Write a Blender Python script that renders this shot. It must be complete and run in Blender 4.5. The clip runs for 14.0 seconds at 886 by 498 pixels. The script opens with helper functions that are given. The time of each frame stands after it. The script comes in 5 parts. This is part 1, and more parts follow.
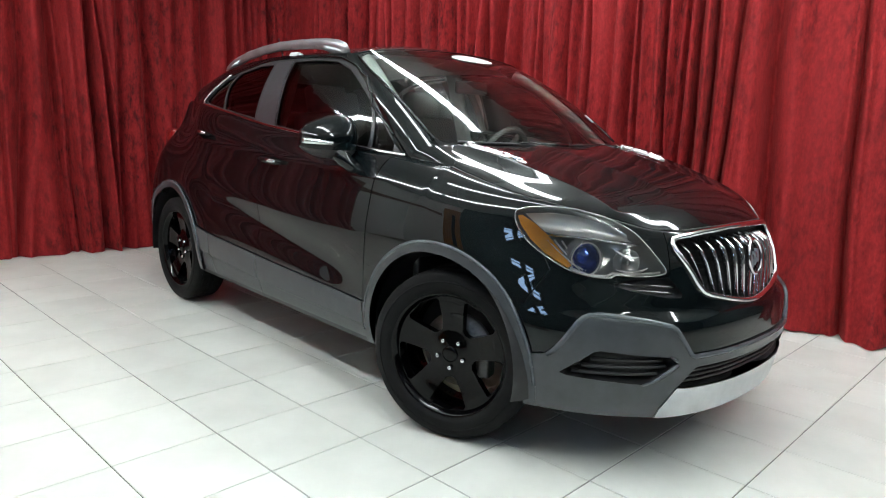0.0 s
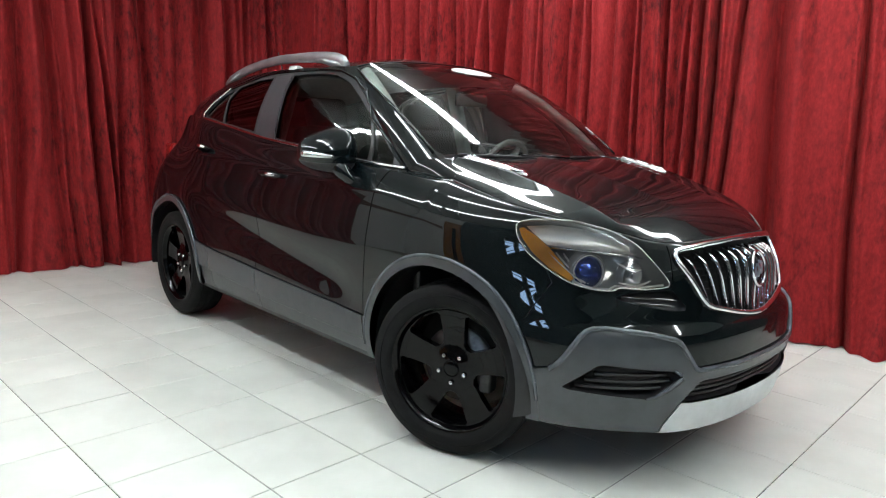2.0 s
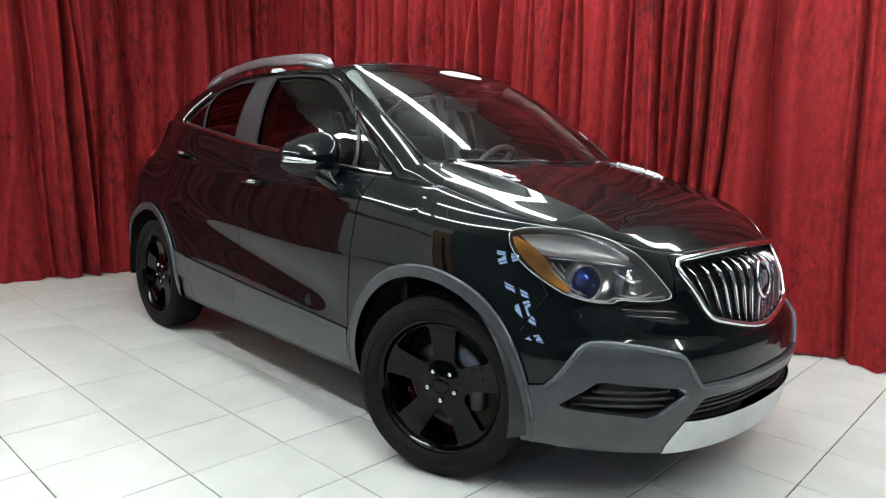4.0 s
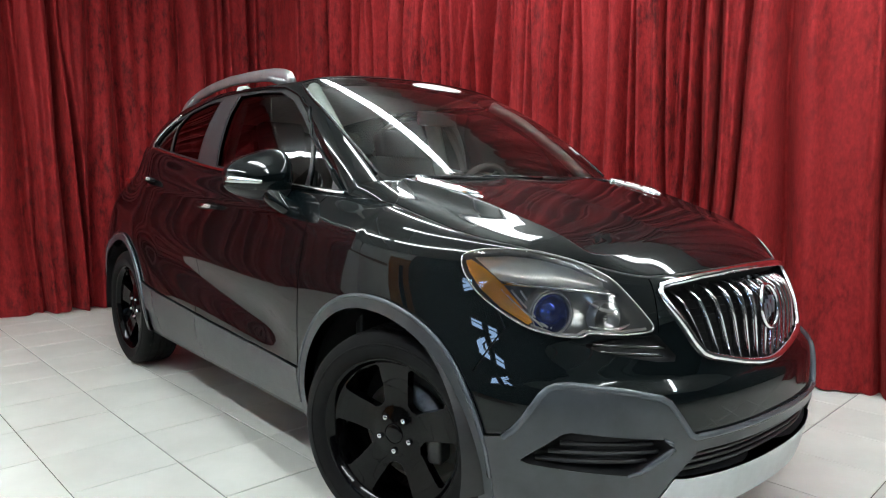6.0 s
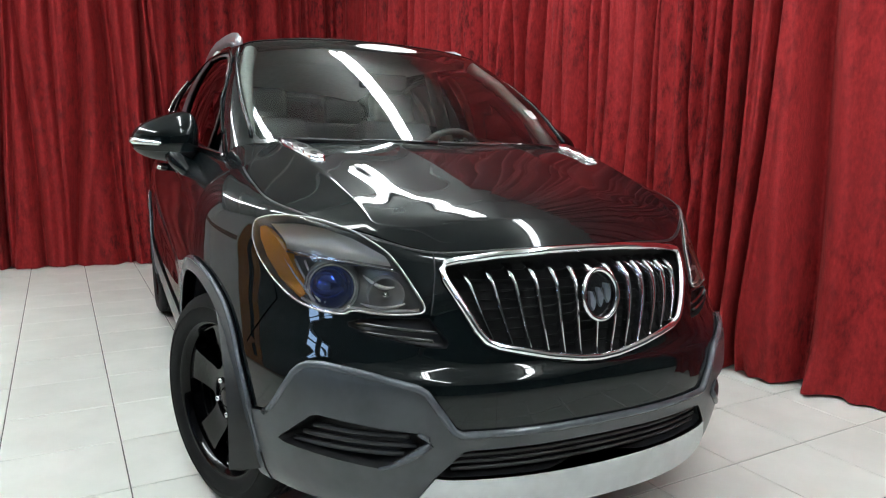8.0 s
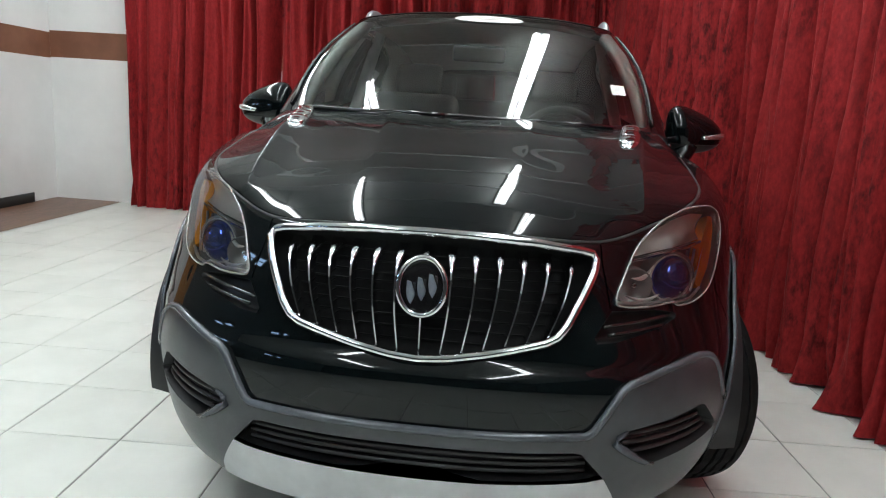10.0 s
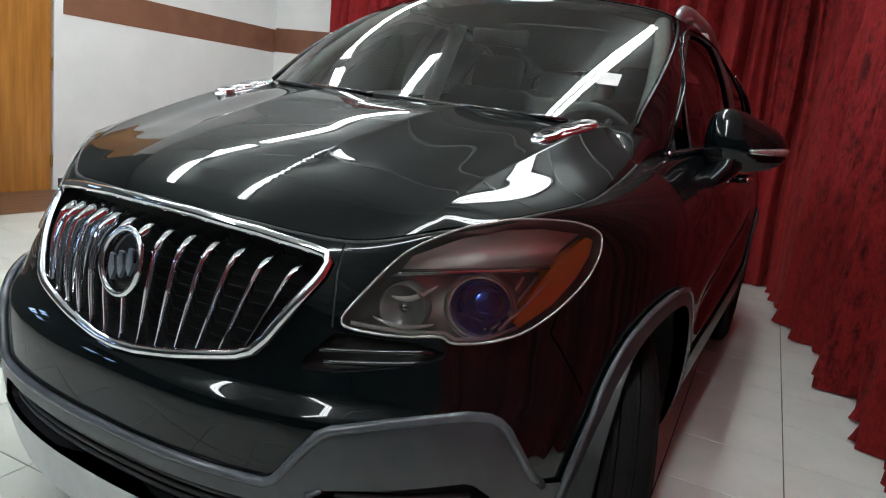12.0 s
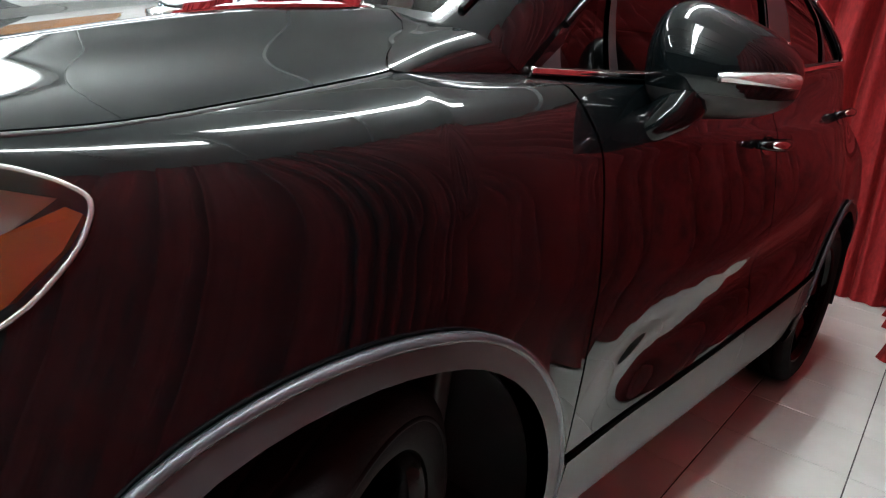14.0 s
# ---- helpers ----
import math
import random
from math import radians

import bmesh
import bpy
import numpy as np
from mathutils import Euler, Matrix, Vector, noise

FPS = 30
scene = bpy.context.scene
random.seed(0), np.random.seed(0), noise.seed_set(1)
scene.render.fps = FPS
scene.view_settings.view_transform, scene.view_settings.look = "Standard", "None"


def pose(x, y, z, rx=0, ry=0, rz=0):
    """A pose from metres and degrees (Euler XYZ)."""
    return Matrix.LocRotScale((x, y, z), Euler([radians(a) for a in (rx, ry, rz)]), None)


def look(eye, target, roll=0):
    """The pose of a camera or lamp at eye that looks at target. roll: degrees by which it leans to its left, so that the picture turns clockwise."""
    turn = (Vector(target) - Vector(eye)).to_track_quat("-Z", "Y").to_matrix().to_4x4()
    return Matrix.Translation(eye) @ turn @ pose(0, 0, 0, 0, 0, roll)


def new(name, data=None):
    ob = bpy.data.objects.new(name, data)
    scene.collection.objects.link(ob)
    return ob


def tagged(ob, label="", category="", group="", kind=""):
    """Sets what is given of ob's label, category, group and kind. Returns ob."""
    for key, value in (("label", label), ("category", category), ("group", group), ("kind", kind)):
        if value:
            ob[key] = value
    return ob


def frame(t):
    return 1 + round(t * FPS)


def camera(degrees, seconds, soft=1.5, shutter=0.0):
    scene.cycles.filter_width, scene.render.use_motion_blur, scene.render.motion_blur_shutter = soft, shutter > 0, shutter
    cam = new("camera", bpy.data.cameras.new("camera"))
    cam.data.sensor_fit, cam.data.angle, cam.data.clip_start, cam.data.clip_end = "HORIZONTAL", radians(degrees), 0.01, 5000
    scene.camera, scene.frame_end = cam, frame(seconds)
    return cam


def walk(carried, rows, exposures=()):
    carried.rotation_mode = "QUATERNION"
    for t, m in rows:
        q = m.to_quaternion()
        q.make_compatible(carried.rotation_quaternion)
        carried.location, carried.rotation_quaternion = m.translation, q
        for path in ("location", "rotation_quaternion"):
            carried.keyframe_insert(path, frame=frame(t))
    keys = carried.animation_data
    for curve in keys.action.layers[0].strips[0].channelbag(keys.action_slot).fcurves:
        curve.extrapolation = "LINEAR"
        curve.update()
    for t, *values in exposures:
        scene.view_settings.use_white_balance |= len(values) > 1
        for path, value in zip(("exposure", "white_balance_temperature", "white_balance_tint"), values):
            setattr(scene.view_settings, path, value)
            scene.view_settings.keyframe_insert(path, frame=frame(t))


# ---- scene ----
import functools

cam = camera(65.9, 14.0, soft=1.1)
PATH = [
    (0, (1.847, -2.577, 1.229), (0.412, -1.234, 0.86), 2.3),
    (0.5, (1.846, -2.576, 1.228), (0.407, -1.231, 0.877), 2.3),
    (1, (1.844, -2.575, 1.231), (0.404, -1.23, 0.89), 2.1),
    (1.5, (1.838, -2.572, 1.233), (0.396, -1.228, 0.894), 2.1),
    (2, (1.829, -2.561, 1.229), (0.387, -1.215, 0.895), 2),
    (2.5, (1.816, -2.544, 1.224), (0.381, -1.19, 0.895), 2),
    (3, (1.791, -2.525, 1.219), (0.366, -1.159, 0.897), 2),
    (5.5, (1.68, -2.212, 1.187), (0.219, -0.871, 0.93), 1.2),
    (6, (1.683, -2.061, 1.156), (0.184, -0.756, 0.935), 0.8),
    (6.5, (1.697, -1.876, 1.16), (0.156, -0.619, 0.948), 0.7),
    (7, (1.831, -1.617, 1.137), (0.201, -0.478, 0.924), 0.9),
    (7.5, (1.99, -1.387, 1.167), (0.288, -0.375, 0.888), 0.8),
    (8, (2.151, -1.116, 1.156), (0.381, -0.24, 0.839), 1.4),
    (8.2, (2.244, -0.981, 1.165), (0.434, -0.198, 0.834), 1.4),
    (10.3, (2.246, 0.335, 1.146), (0.31, 0.008, 0.764), 4.4),
    (10.5, (2.217, 0.437, 1.142), (0.298, 0.017, 0.768), 5),
    (11, (2.079, 0.717, 1.17), (0.231, 0.066, 0.771), 6),
    (11.5, (1.896, 0.963, 1.166), (0.113, 0.153, 0.761), 6.8),
    (12, (1.637, 1.112, 1.147), (-0.099, 0.211, 0.728), 7.3),
    (12.5, (1.363, 1.222, 1.147), (-0.314, 0.227, 0.705), 8.2),
    (13, (1.042, 1.299, 1.125), (-0.554, 0.173, 0.694), 8.2),
    (13.5, (0.772, 1.308, 1.096), (-0.8, 0.162, 0.632), 8.4),
    (14, (0.514, 1.326, 1.074), (-0.999, 0.126, 0.554), 8.4),
]
walk(cam, [(t, look(eye, target, roll)) for t, eye, target, roll in PATH], [(0.0, 0.25), (8.0, 0.22), (10.5, -0.2), (12.0, -0.32), (13.0, -0.18), (13.5, 0.08), (14.0, 0.72)])

# ---- world and light ----
world = bpy.data.worlds.new("room_air")
scene.world = world
world.use_nodes = True
world.node_tree.nodes["Background"].inputs[0].default_value = (0.75, 0.85, 1.0, 1)
world.node_tree.nodes["Background"].inputs[1].default_value = 0.15
TUBE_POWER = 34.0
CEILING_Z = 3.35


# ---- materials ----
def material(name, colour, rough=0.5, metal=0.0, coat=0.0, coat_rough=0.03, spec=0.5, sheen=0.0):
    m = bpy.data.materials.new(name)
    m.use_nodes = True
    b = m.node_tree.nodes["Principled BSDF"]
    b.inputs["Base Color"].default_value = (*colour, 1)
    b.inputs["Roughness"].default_value = rough
    b.inputs["Metallic"].default_value = metal
    b.inputs["Coat Weight"].default_value = coat
    b.inputs["Coat Roughness"].default_value = coat_rough
    b.inputs["Specular IOR Level"].default_value = spec
    b.inputs["Sheen Weight"].default_value = sheen
    return m


def node(m, kind, **props):
    n = m.node_tree.nodes.new(kind)
    for k, v in props.items():
        if k in n.inputs:
            n.inputs[k].default_value = v
    return n


def wire(m, a, b):
    m.node_tree.links.new(a, b)


def varied(m, dark, light, scale, detail=5.0, low=0.35, high=0.65, rough=None, bump=0.0, bump_scale=None, stretch=None):
    """Two-scale variation of colour, roughness and relief in object space."""
    b = m.node_tree.nodes["Principled BSDF"]
    co = node(m, "ShaderNodeTexCoord")
    mp = node(m, "ShaderNodeMapping")
    if stretch:
        mp.inputs["Scale"].default_value = stretch
    wire(m, co.outputs["Object"], mp.inputs["Vector"])
    n1 = node(m, "ShaderNodeTexNoise", Scale=scale, Detail=detail, Roughness=0.6)
    wire(m, mp.outputs[0], n1.inputs["Vector"])
    ramp = node(m, "ShaderNodeValToRGB")
    ramp.color_ramp.elements[0].position, ramp.color_ramp.elements[1].position = low, high
    ramp.color_ramp.elements[0].color, ramp.color_ramp.elements[1].color = (*dark, 1), (*light, 1)
    wire(m, n1.outputs["Fac"], ramp.inputs[0])
    wire(m, ramp.outputs[0], b.inputs["Base Color"])
    n2 = node(m, "ShaderNodeTexNoise", Scale=bump_scale or scale * 9, Detail=4.0, Roughness=0.6)
    wire(m, mp.outputs[0], n2.inputs["Vector"])
    if rough:
        r = node(m, "ShaderNodeMapRange")
        r.inputs["To Min"].default_value, r.inputs["To Max"].default_value = rough
        wire(m, n2.outputs["Fac"], r.inputs["Value"])
        wire(m, r.outputs[0], b.inputs["Roughness"])
    if bump:
        bp = node(m, "ShaderNodeBump", Strength=bump, Distance=0.01)
        wire(m, n2.outputs["Fac"], bp.inputs["Height"])
        wire(m, bp.outputs[0], b.inputs["Normal"])
    return m


def glass(name, tint, rough=0.0, ior=1.5, haze=0.0):
    m = bpy.data.materials.new(name)
    m.use_nodes = True
    t = m.node_tree
    t.nodes.remove(t.nodes["Principled BSDF"])
    tr, gl, mx, fr = (node(m, "ShaderNodeBsdf" + k) if k in ("Transparent", "Glossy") else node(m, "Shader" + ("Node" + k)) for k in ("Transparent", "Glossy", "MixShader", "Fresnel"))
    tr.inputs[0].default_value = (*tint, 1)
    gl.inputs["Roughness"].default_value = rough
    fr.inputs["IOR"].default_value = ior
    wire(m, fr.outputs[0], mx.inputs[0])
    wire(m, tr.outputs[0], mx.inputs[1])
    wire(m, gl.outputs[0], mx.inputs[2])
    last = mx
    # pale diffuse layer that lifts the glass's tone, imitating a haze of light
    if haze:
        film, last = node(m, "ShaderNodeBsdfDiffuse"), node(m, "ShaderNodeMixShader")
        film.inputs[0].default_value = (0.75, 0.80, 0.76, 1)
        last.inputs[0].default_value = haze
        wire(m, mx.outputs[0], last.inputs[1])
        wire(m, film.outputs[0], last.inputs[2])
    wire(m, last.outputs[0], t.nodes["Material Output"].inputs[0])
    return m


def glowing(name, colour, strength):
    m = bpy.data.materials.new(name)
    m.use_nodes = True
    b = m.node_tree.nodes["Principled BSDF"]
    b.inputs["Base Color"].default_value = (0.8, 0.8, 0.8, 1)
    b.inputs["Emission Color"].default_value = (*colour, 1)
    b.inputs["Emission Strength"].default_value = strength
    return m


PAINT = varied(material("black_car_paint", (0.002, 0.0035, 0.0035), 0.5, 0.0, 0.75, 0.016, 0.03), (0.0008, 0.0020, 0.0024), (0.0018, 0.0042, 0.0050), 900, bump_scale=3, rough=(0.40, 0.50))
CLAD = varied(material("grey_moulded_plastic", (0.075, 0.08, 0.085), 0.36, spec=0.5), (0.032, 0.036, 0.040), (0.045, 0.050, 0.055), 14, rough=(0.28, 0.40), bump=0.06, bump_scale=900)
# lighter, glossier copy of the cladding plastic: the edge highlight is in its colour
CLAD_LIP = varied(material("cladding_edge_highlight", (0.09, 0.10, 0.115), 0.22, 0.25), (0.075, 0.082, 0.094), (0.105, 0.115, 0.13), 14, rough=(0.16, 0.28))
BLACK = varied(material("black_plastic", (0.012, 0.012, 0.013), 0.45), (0.009, 0.009, 0.010), (0.016, 0.016, 0.017), 20, rough=(0.38, 0.5), bump=0.03, bump_scale=600)
GLOSS_BLACK = material("gloss_black_trim", (0.008, 0.008, 0.009), 0.15, 0, 0.6, 0.03)
SATIN_BLACK = varied(material("satin_black_pillar", (0.03, 0.03, 0.033), 0.35), (0.026, 0.026, 0.029), (0.036, 0.036, 0.04), 30, rough=(0.3, 0.4))
CHROME = varied(material("chrome", (0.8, 0.8, 0.82), 0.06, 1.0), (0.74, 0.75, 0.77), (0.84, 0.84, 0.86), 40, rough=(0.04, 0.1))
SILVER = varied(material("silver_paint", (0.55, 0.56, 0.57), 0.38, 0.3), (0.48, 0.49, 0.50), (0.58, 0.59, 0.60), 9, rough=(0.3, 0.45))
RAIL = varied(material("satin_silver_rail", (0.42, 0.43, 0.45), 0.3, 0.8), (0.36, 0.37, 0.39), (0.46, 0.47, 0.49), 9, rough=(0.24, 0.36))
RUBBER = varied(material("tyre_rubber", (0.006, 0.006, 0.0065), 0.7, spec=0.15), (0.004, 0.004, 0.0045), (0.008, 0.008, 0.008), 12, rough=(0.6, 0.8), bump=0.1, bump_scale=200)
RIM = material("gloss_black_wheel_paint", (0.0010, 0.0010, 0.0013), 0.2, 0, 0.32, 0.02, 0.04)
STEEL = varied(material("worn_brake_steel", (0.25, 0.24, 0.23), 0.4, 0.9), (0.16, 0.15, 0.14), (0.3, 0.29, 0.28), 25, rough=(0.3, 0.5))
CALIPER = varied(material("dark_cast_caliper", (0.05, 0.05, 0.05), 0.5, 0.4), (0.04, 0.04, 0.04), (0.07, 0.068, 0.065), 25, rough=(0.4, 0.6))
WINDSHIELD = glass("windshield_glass", (0.86, 0.93, 0.90), 0.0, 1.78, 0.004)
SIDE_GLASS = glass("side_window_glass", (0.36, 0.38, 0.375))
TINTED = glass("tinted_glass", (0.07, 0.072, 0.073))
LENS = glass("clear_lens_plastic", (0.93, 0.93, 0.92), 0.01, 1.55, 0.008)
AMBER = material("amber_reflector", (0.95, 0.36, 0.02), 0.25, 0, 0.5)
REFLECTOR = varied(material("chromed_reflector", (0.80, 0.78, 0.75), 0.3, 0.5), (0.76, 0.73, 0.70), (0.84, 0.82, 0.79), 6)
# blue coating, its colour strengthened to imitate window light reflected in the lens
PROJECTOR = material("blue_projector_glass", (0.010, 0.05, 0.38), 0.10, 0.8, 1.0, 0.0)
STEEL_BLUE = varied(material("brushed_blue_grey_metal", (0.30, 0.34, 0.40), 0.3, 0.8), (0.24, 0.28, 0.34), (0.36, 0.40, 0.46), 60, rough=(0.24, 0.36))
BEZEL = varied(material("smoky_lamp_bezel", (0.44, 0.43, 0.42), 0.3, 0.5), (0.38, 0.37, 0.36), (0.50, 0.49, 0.48), 9, rough=(0.16, 0.26), bump_scale=10)
RED_LENS = material("red_lamp_plastic", (0.25, 0.01, 0.01), 0.15, 0, 0.8)
FABRIC = varied(material("dark_seat_fabric", (0.03, 0.031, 0.031), 0.9), (0.024, 0.025, 0.025), (0.036, 0.037, 0.037), 60)
TRIM_GREY = varied(material("light_grey_headliner", (0.50, 0.50, 0.48), 0.9), (0.46, 0.46, 0.44), (0.54, 0.54, 0.52), 30, bump=0.1, bump_scale=300)
DASH = varied(material("dark_dashboard_plastic", (0.05, 0.052, 0.052), 0.6), (0.042, 0.044, 0.044), (0.06, 0.063, 0.063), 20, bump=0.1, bump_scale=400)
LENS_WHITE = material("silvered_clear_lens", (0.66, 0.66, 0.65), 0.14, 0.75, 0.8)
WHITE_PAPER = varied(material("white_decal_paper", (0.75, 0.75, 0.73), 0.6), (0.72, 0.72, 0.70), (0.78, 0.78, 0.76), 30)
MIRROR_GLASS = material("mirror_glass", (0.85, 0.86, 0.88), 0.02, 1.0)


def velvet(name):
    """Crushed red velvet: rubbed dark patches at two scales, streaked along the pile."""
    m = material(name, (0.3, 0.012, 0.018), 0.75, spec=0.15, sheen=0.10)
    b = m.node_tree.nodes["Principled BSDF"]
    b.inputs["Sheen Tint"].default_value = (1.0, 0.25, 0.22, 1)
    b.inputs["Sheen Roughness"].default_value = 0.4
    co = node(m, "ShaderNodeTexCoord")
    mp = node(m, "ShaderNodeMapping")
    mp.inputs["Scale"].default_value = (1.0, 1.0, 0.42)
    wire(m, co.outputs["Object"], mp.inputs["Vector"])
    big = node(m, "ShaderNodeTexNoise", Scale=1.3, Detail=3.0, Roughness=0.5)
    mid = node(m, "ShaderNodeTexNoise", Scale=20.0, Detail=8.0, Roughness=0.72)
    fine = node(m, "ShaderNodeTexNoise", Scale=70.0, Detail=5.0, Roughness=0.7)
    for n in (big, mid, fine):
        wire(m, mp.outputs[0], n.inputs["Vector"])
    gate = node(m, "ShaderNodeMapRange", **{"From Min": 0.34, "From Max": 0.58})
    wire(m, big.outputs["Fac"], gate.inputs["Value"])
    spot = node(m, "ShaderNodeMapRange", **{"From Min": 0.46, "From Max": 0.64})
    wire(m, mid.outputs["Fac"], spot.inputs["Value"])
    both = node(m, "ShaderNodeMath")
    both.operation = "MULTIPLY"
    wire(m, gate.outputs[0], both.inputs[0])
    wire(m, spot.outputs[0], both.inputs[1])
    base = node(m, "ShaderNodeValToRGB")
    base.color_ramp.elements[0].position, base.color_ramp.elements[1].position = 0.3, 0.7
    base.color_ramp.elements[0].color, base.color_ramp.elements[1].color = (0.18, 0.0092, 0.0108, 1), (0.31, 0.0190, 0.0212, 1)
    wire(m, fine.outputs["Fac"], base.inputs[0])
    mix = node(m, "ShaderNodeMix")
    mix.data_type = "RGBA"
    mix.inputs[7].default_value = (0.050, 0.0030, 0.0036, 1)
    wire(m, both.outputs[0], mix.inputs[0])
    wire(m, base.outputs[0], mix.inputs[6])
    wire(m, mix.outputs[2], b.inputs["Base Color"])
    bp = node(m, "ShaderNodeBump", Strength=0.5, Distance=0.012)
    wire(m, mid.outputs["Fac"], bp.inputs["Height"])
    wire(m, bp.outputs[0], b.inputs["Normal"])
    return m


VELVET = velvet("red_crushed_velvet")
TILE = varied(material("cream_floor_tile", (0.72, 0.73, 0.68), 0.3), (0.67, 0.68, 0.63), (0.75, 0.76, 0.71), 3.0, rough=(0.26, 0.4), bump=0.02, bump_scale=60)


def piece_tint(m, amount):
    """A slight tone of its own for every tile."""
    b = m.node_tree.nodes["Principled BSDF"]
    old = b.inputs["Base Color"].links[0].from_socket
    info = node(m, "ShaderNodeObjectInfo")
    r = node(m, "ShaderNodeMapRange")
    r.inputs["To Min"].default_value, r.inputs["To Max"].default_value = 1 - amount, 1 + amount
    wire(m, info.outputs["Random"], r.inputs["Value"])
    h = node(m, "ShaderNodeHueSaturation")
    wire(m, old, h.inputs["Color"])
    wire(m, r.outputs[0], h.inputs["Value"])
    wire(m, h.outputs[0], b.inputs["Base Color"])


piece_tint(TILE, 0.035)
GROUT = varied(material("dark_grout", (0.10, 0.10, 0.09), 0.9), (0.06, 0.06, 0.055), (0.16, 0.155, 0.14), 8, bump=0.2)
WHITE_WALL = varied(material("white_wall_paint", (0.84, 0.84, 0.83), 0.7), (0.80, 0.80, 0.79), (0.86, 0.86, 0.85), 2.0, rough=(0.6, 0.8), bump=0.08, bump_scale=120)
BROWN_BAND = varied(material("brown_wall_band", (0.22, 0.09, 0.05), 0.6), (0.19, 0.075, 0.042), (0.25, 0.105, 0.06), 3.0, bump=0.06, bump_scale=120)
WOOD_FLOOR = varied(material("brown_wood_floor", (0.16, 0.08, 0.05), 0.4), (0.11, 0.055, 0.033), (0.20, 0.10, 0.065), 4.0, stretch=(1, 9, 1), rough=(0.3, 0.5))
DOOR_WOOD = varied(material("orange_brown_door_wood", (0.42, 0.17, 0.035), 0.4), (0.33, 0.125, 0.022), (0.48, 0.205, 0.045), 5.0, stretch=(3.5, 3.5, 0.25), rough=(0.3, 0.45), bump=0.04)
SKIRTING = material("black_skirting", (0.012, 0.012, 0.012), 0.5)
DARK_WALL = varied(material("dark_grey_wall", (0.06, 0.065, 0.065), 0.8), (0.05, 0.055, 0.055), (0.07, 0.075, 0.075), 2.0, bump=0.08, bump_scale=120)
CEILING = varied(material("grey_ceiling_panel", (0.58, 0.61, 0.59), 0.8), (0.54, 0.57, 0.55), (0.62, 0.65, 0.63), 2.0, bump=0.1, bump_scale=90)
FIXTURE = material("white_lamp_housing", (0.75, 0.75, 0.75), 0.4)
TUBE = glowing("fluorescent_tube", (0.91, 0.98, 1.0), TUBE_POWER)
SKY_GLOW = glowing("daylight_behind_window", (0.40, 0.64, 1.0), 14.0)
FRAME_METAL = material("window_frame_metal", (0.25, 0.25, 0.26), 0.4, 0.6)
BRASS = material("brass_door_fitting", (0.55, 0.38, 0.14), 0.3, 1.0)


# ---- mesh helpers ----
def mesh_object(name, verts, faces, mat, parent=None, label="", smooth=True, normals=None):
    me = bpy.data.meshes.new(name)
    me.from_pydata([tuple(v) for v in verts], [], faces)
    me.materials.append(mat)
    me.update()
    if smooth:
        me.polygons.foreach_set("use_smooth", [True] * len(me.polygons))
    if normals is not None:
        me.normals_split_custom_set(normals)
    ob = new(name, me)
    ob.parent = parent
    if label:
        tagged(ob, label=label)
    return ob


def part(name, bm, mat, parent=None, label="", smooth=True, angle=None):
    """Links a bmesh as one mesh object under a thing or under a part."""
    me = bpy.data.meshes.new(name)
    bm.normal_update()
    if angle is not None:
        for e in bm.edges:
            e.smooth = len(e.link_faces) == 2 and e.calc_face_angle(0) < radians(angle)
    for f in bm.faces:
        f.smooth = smooth
    bm.to_mesh(me)
    bm.free()
    me.materials.append(mat)
    ob = new(name, me)
    ob.parent = parent
    if label:
        tagged(ob, label=label)
    return ob


def empty(name, m=None):
    ob = new(name)
    ob.empty_display_size = 0.2
    if m is not None:
        ob.matrix_world = m
    return ob


def rbox(sx, sy, sz, bevel=0.01, seg=2, at=(0, 0, 0), turn=None, taper=1.0, bm=None):
    """A box with rounded edges, centred on at, its top scaled by taper."""
    b = bmesh.new()
    bmesh.ops.create_cube(b, size=1)
    for v in b.verts:
        k = taper if v.co.z > 0 else 1.0
        v.co = Vector((v.co.x * sx * k, v.co.y * sy * k, v.co.z * sz))
    if bevel:
        bmesh.ops.bevel(b, geom=b.edges[:], offset=min(bevel, 0.49 * min(sx, sy, sz)), segments=seg, profile=0.6, affect="EDGES")
    m = Matrix.Translation(at) @ (turn or Matrix())
    bmesh.ops.transform(b, matrix=m, verts=b.verts)
    if bm is None:
        return b
    me = bpy.data.meshes.new("tmp")
    b.to_mesh(me)
    b.free()
    bm.from_mesh(me)
    bpy.data.meshes.remove(me)
    return bm


def revolve(profile, n=48, axis="Y", close=False):
    """A body of revolution from (radius, along) pairs round an axis."""
    bm = bmesh.new()
    rings = []
    for r, a in profile:
        ring = []
        for i in range(n):
            t = 2 * math.pi * i / n
            c, s = r * math.cos(t), r * math.sin(t)
            ring.append(bm.verts.new((c, a, s) if axis == "Y" else ((c, s, a) if axis == "Z" else (a, c, s))))
        rings.append(ring)
    pairs = list(zip(rings, rings[1:] + ([rings[0]] if close else [])))[: len(rings) if close else len(rings) - 1]
    for a, b in pairs:
        for i in range(n):
            bm.faces.new((a[i], a[(i + 1) % n], b[(i + 1) % n], b[i]))
    bmesh.ops.recalc_face_normals(bm, faces=bm.faces)
    return bm


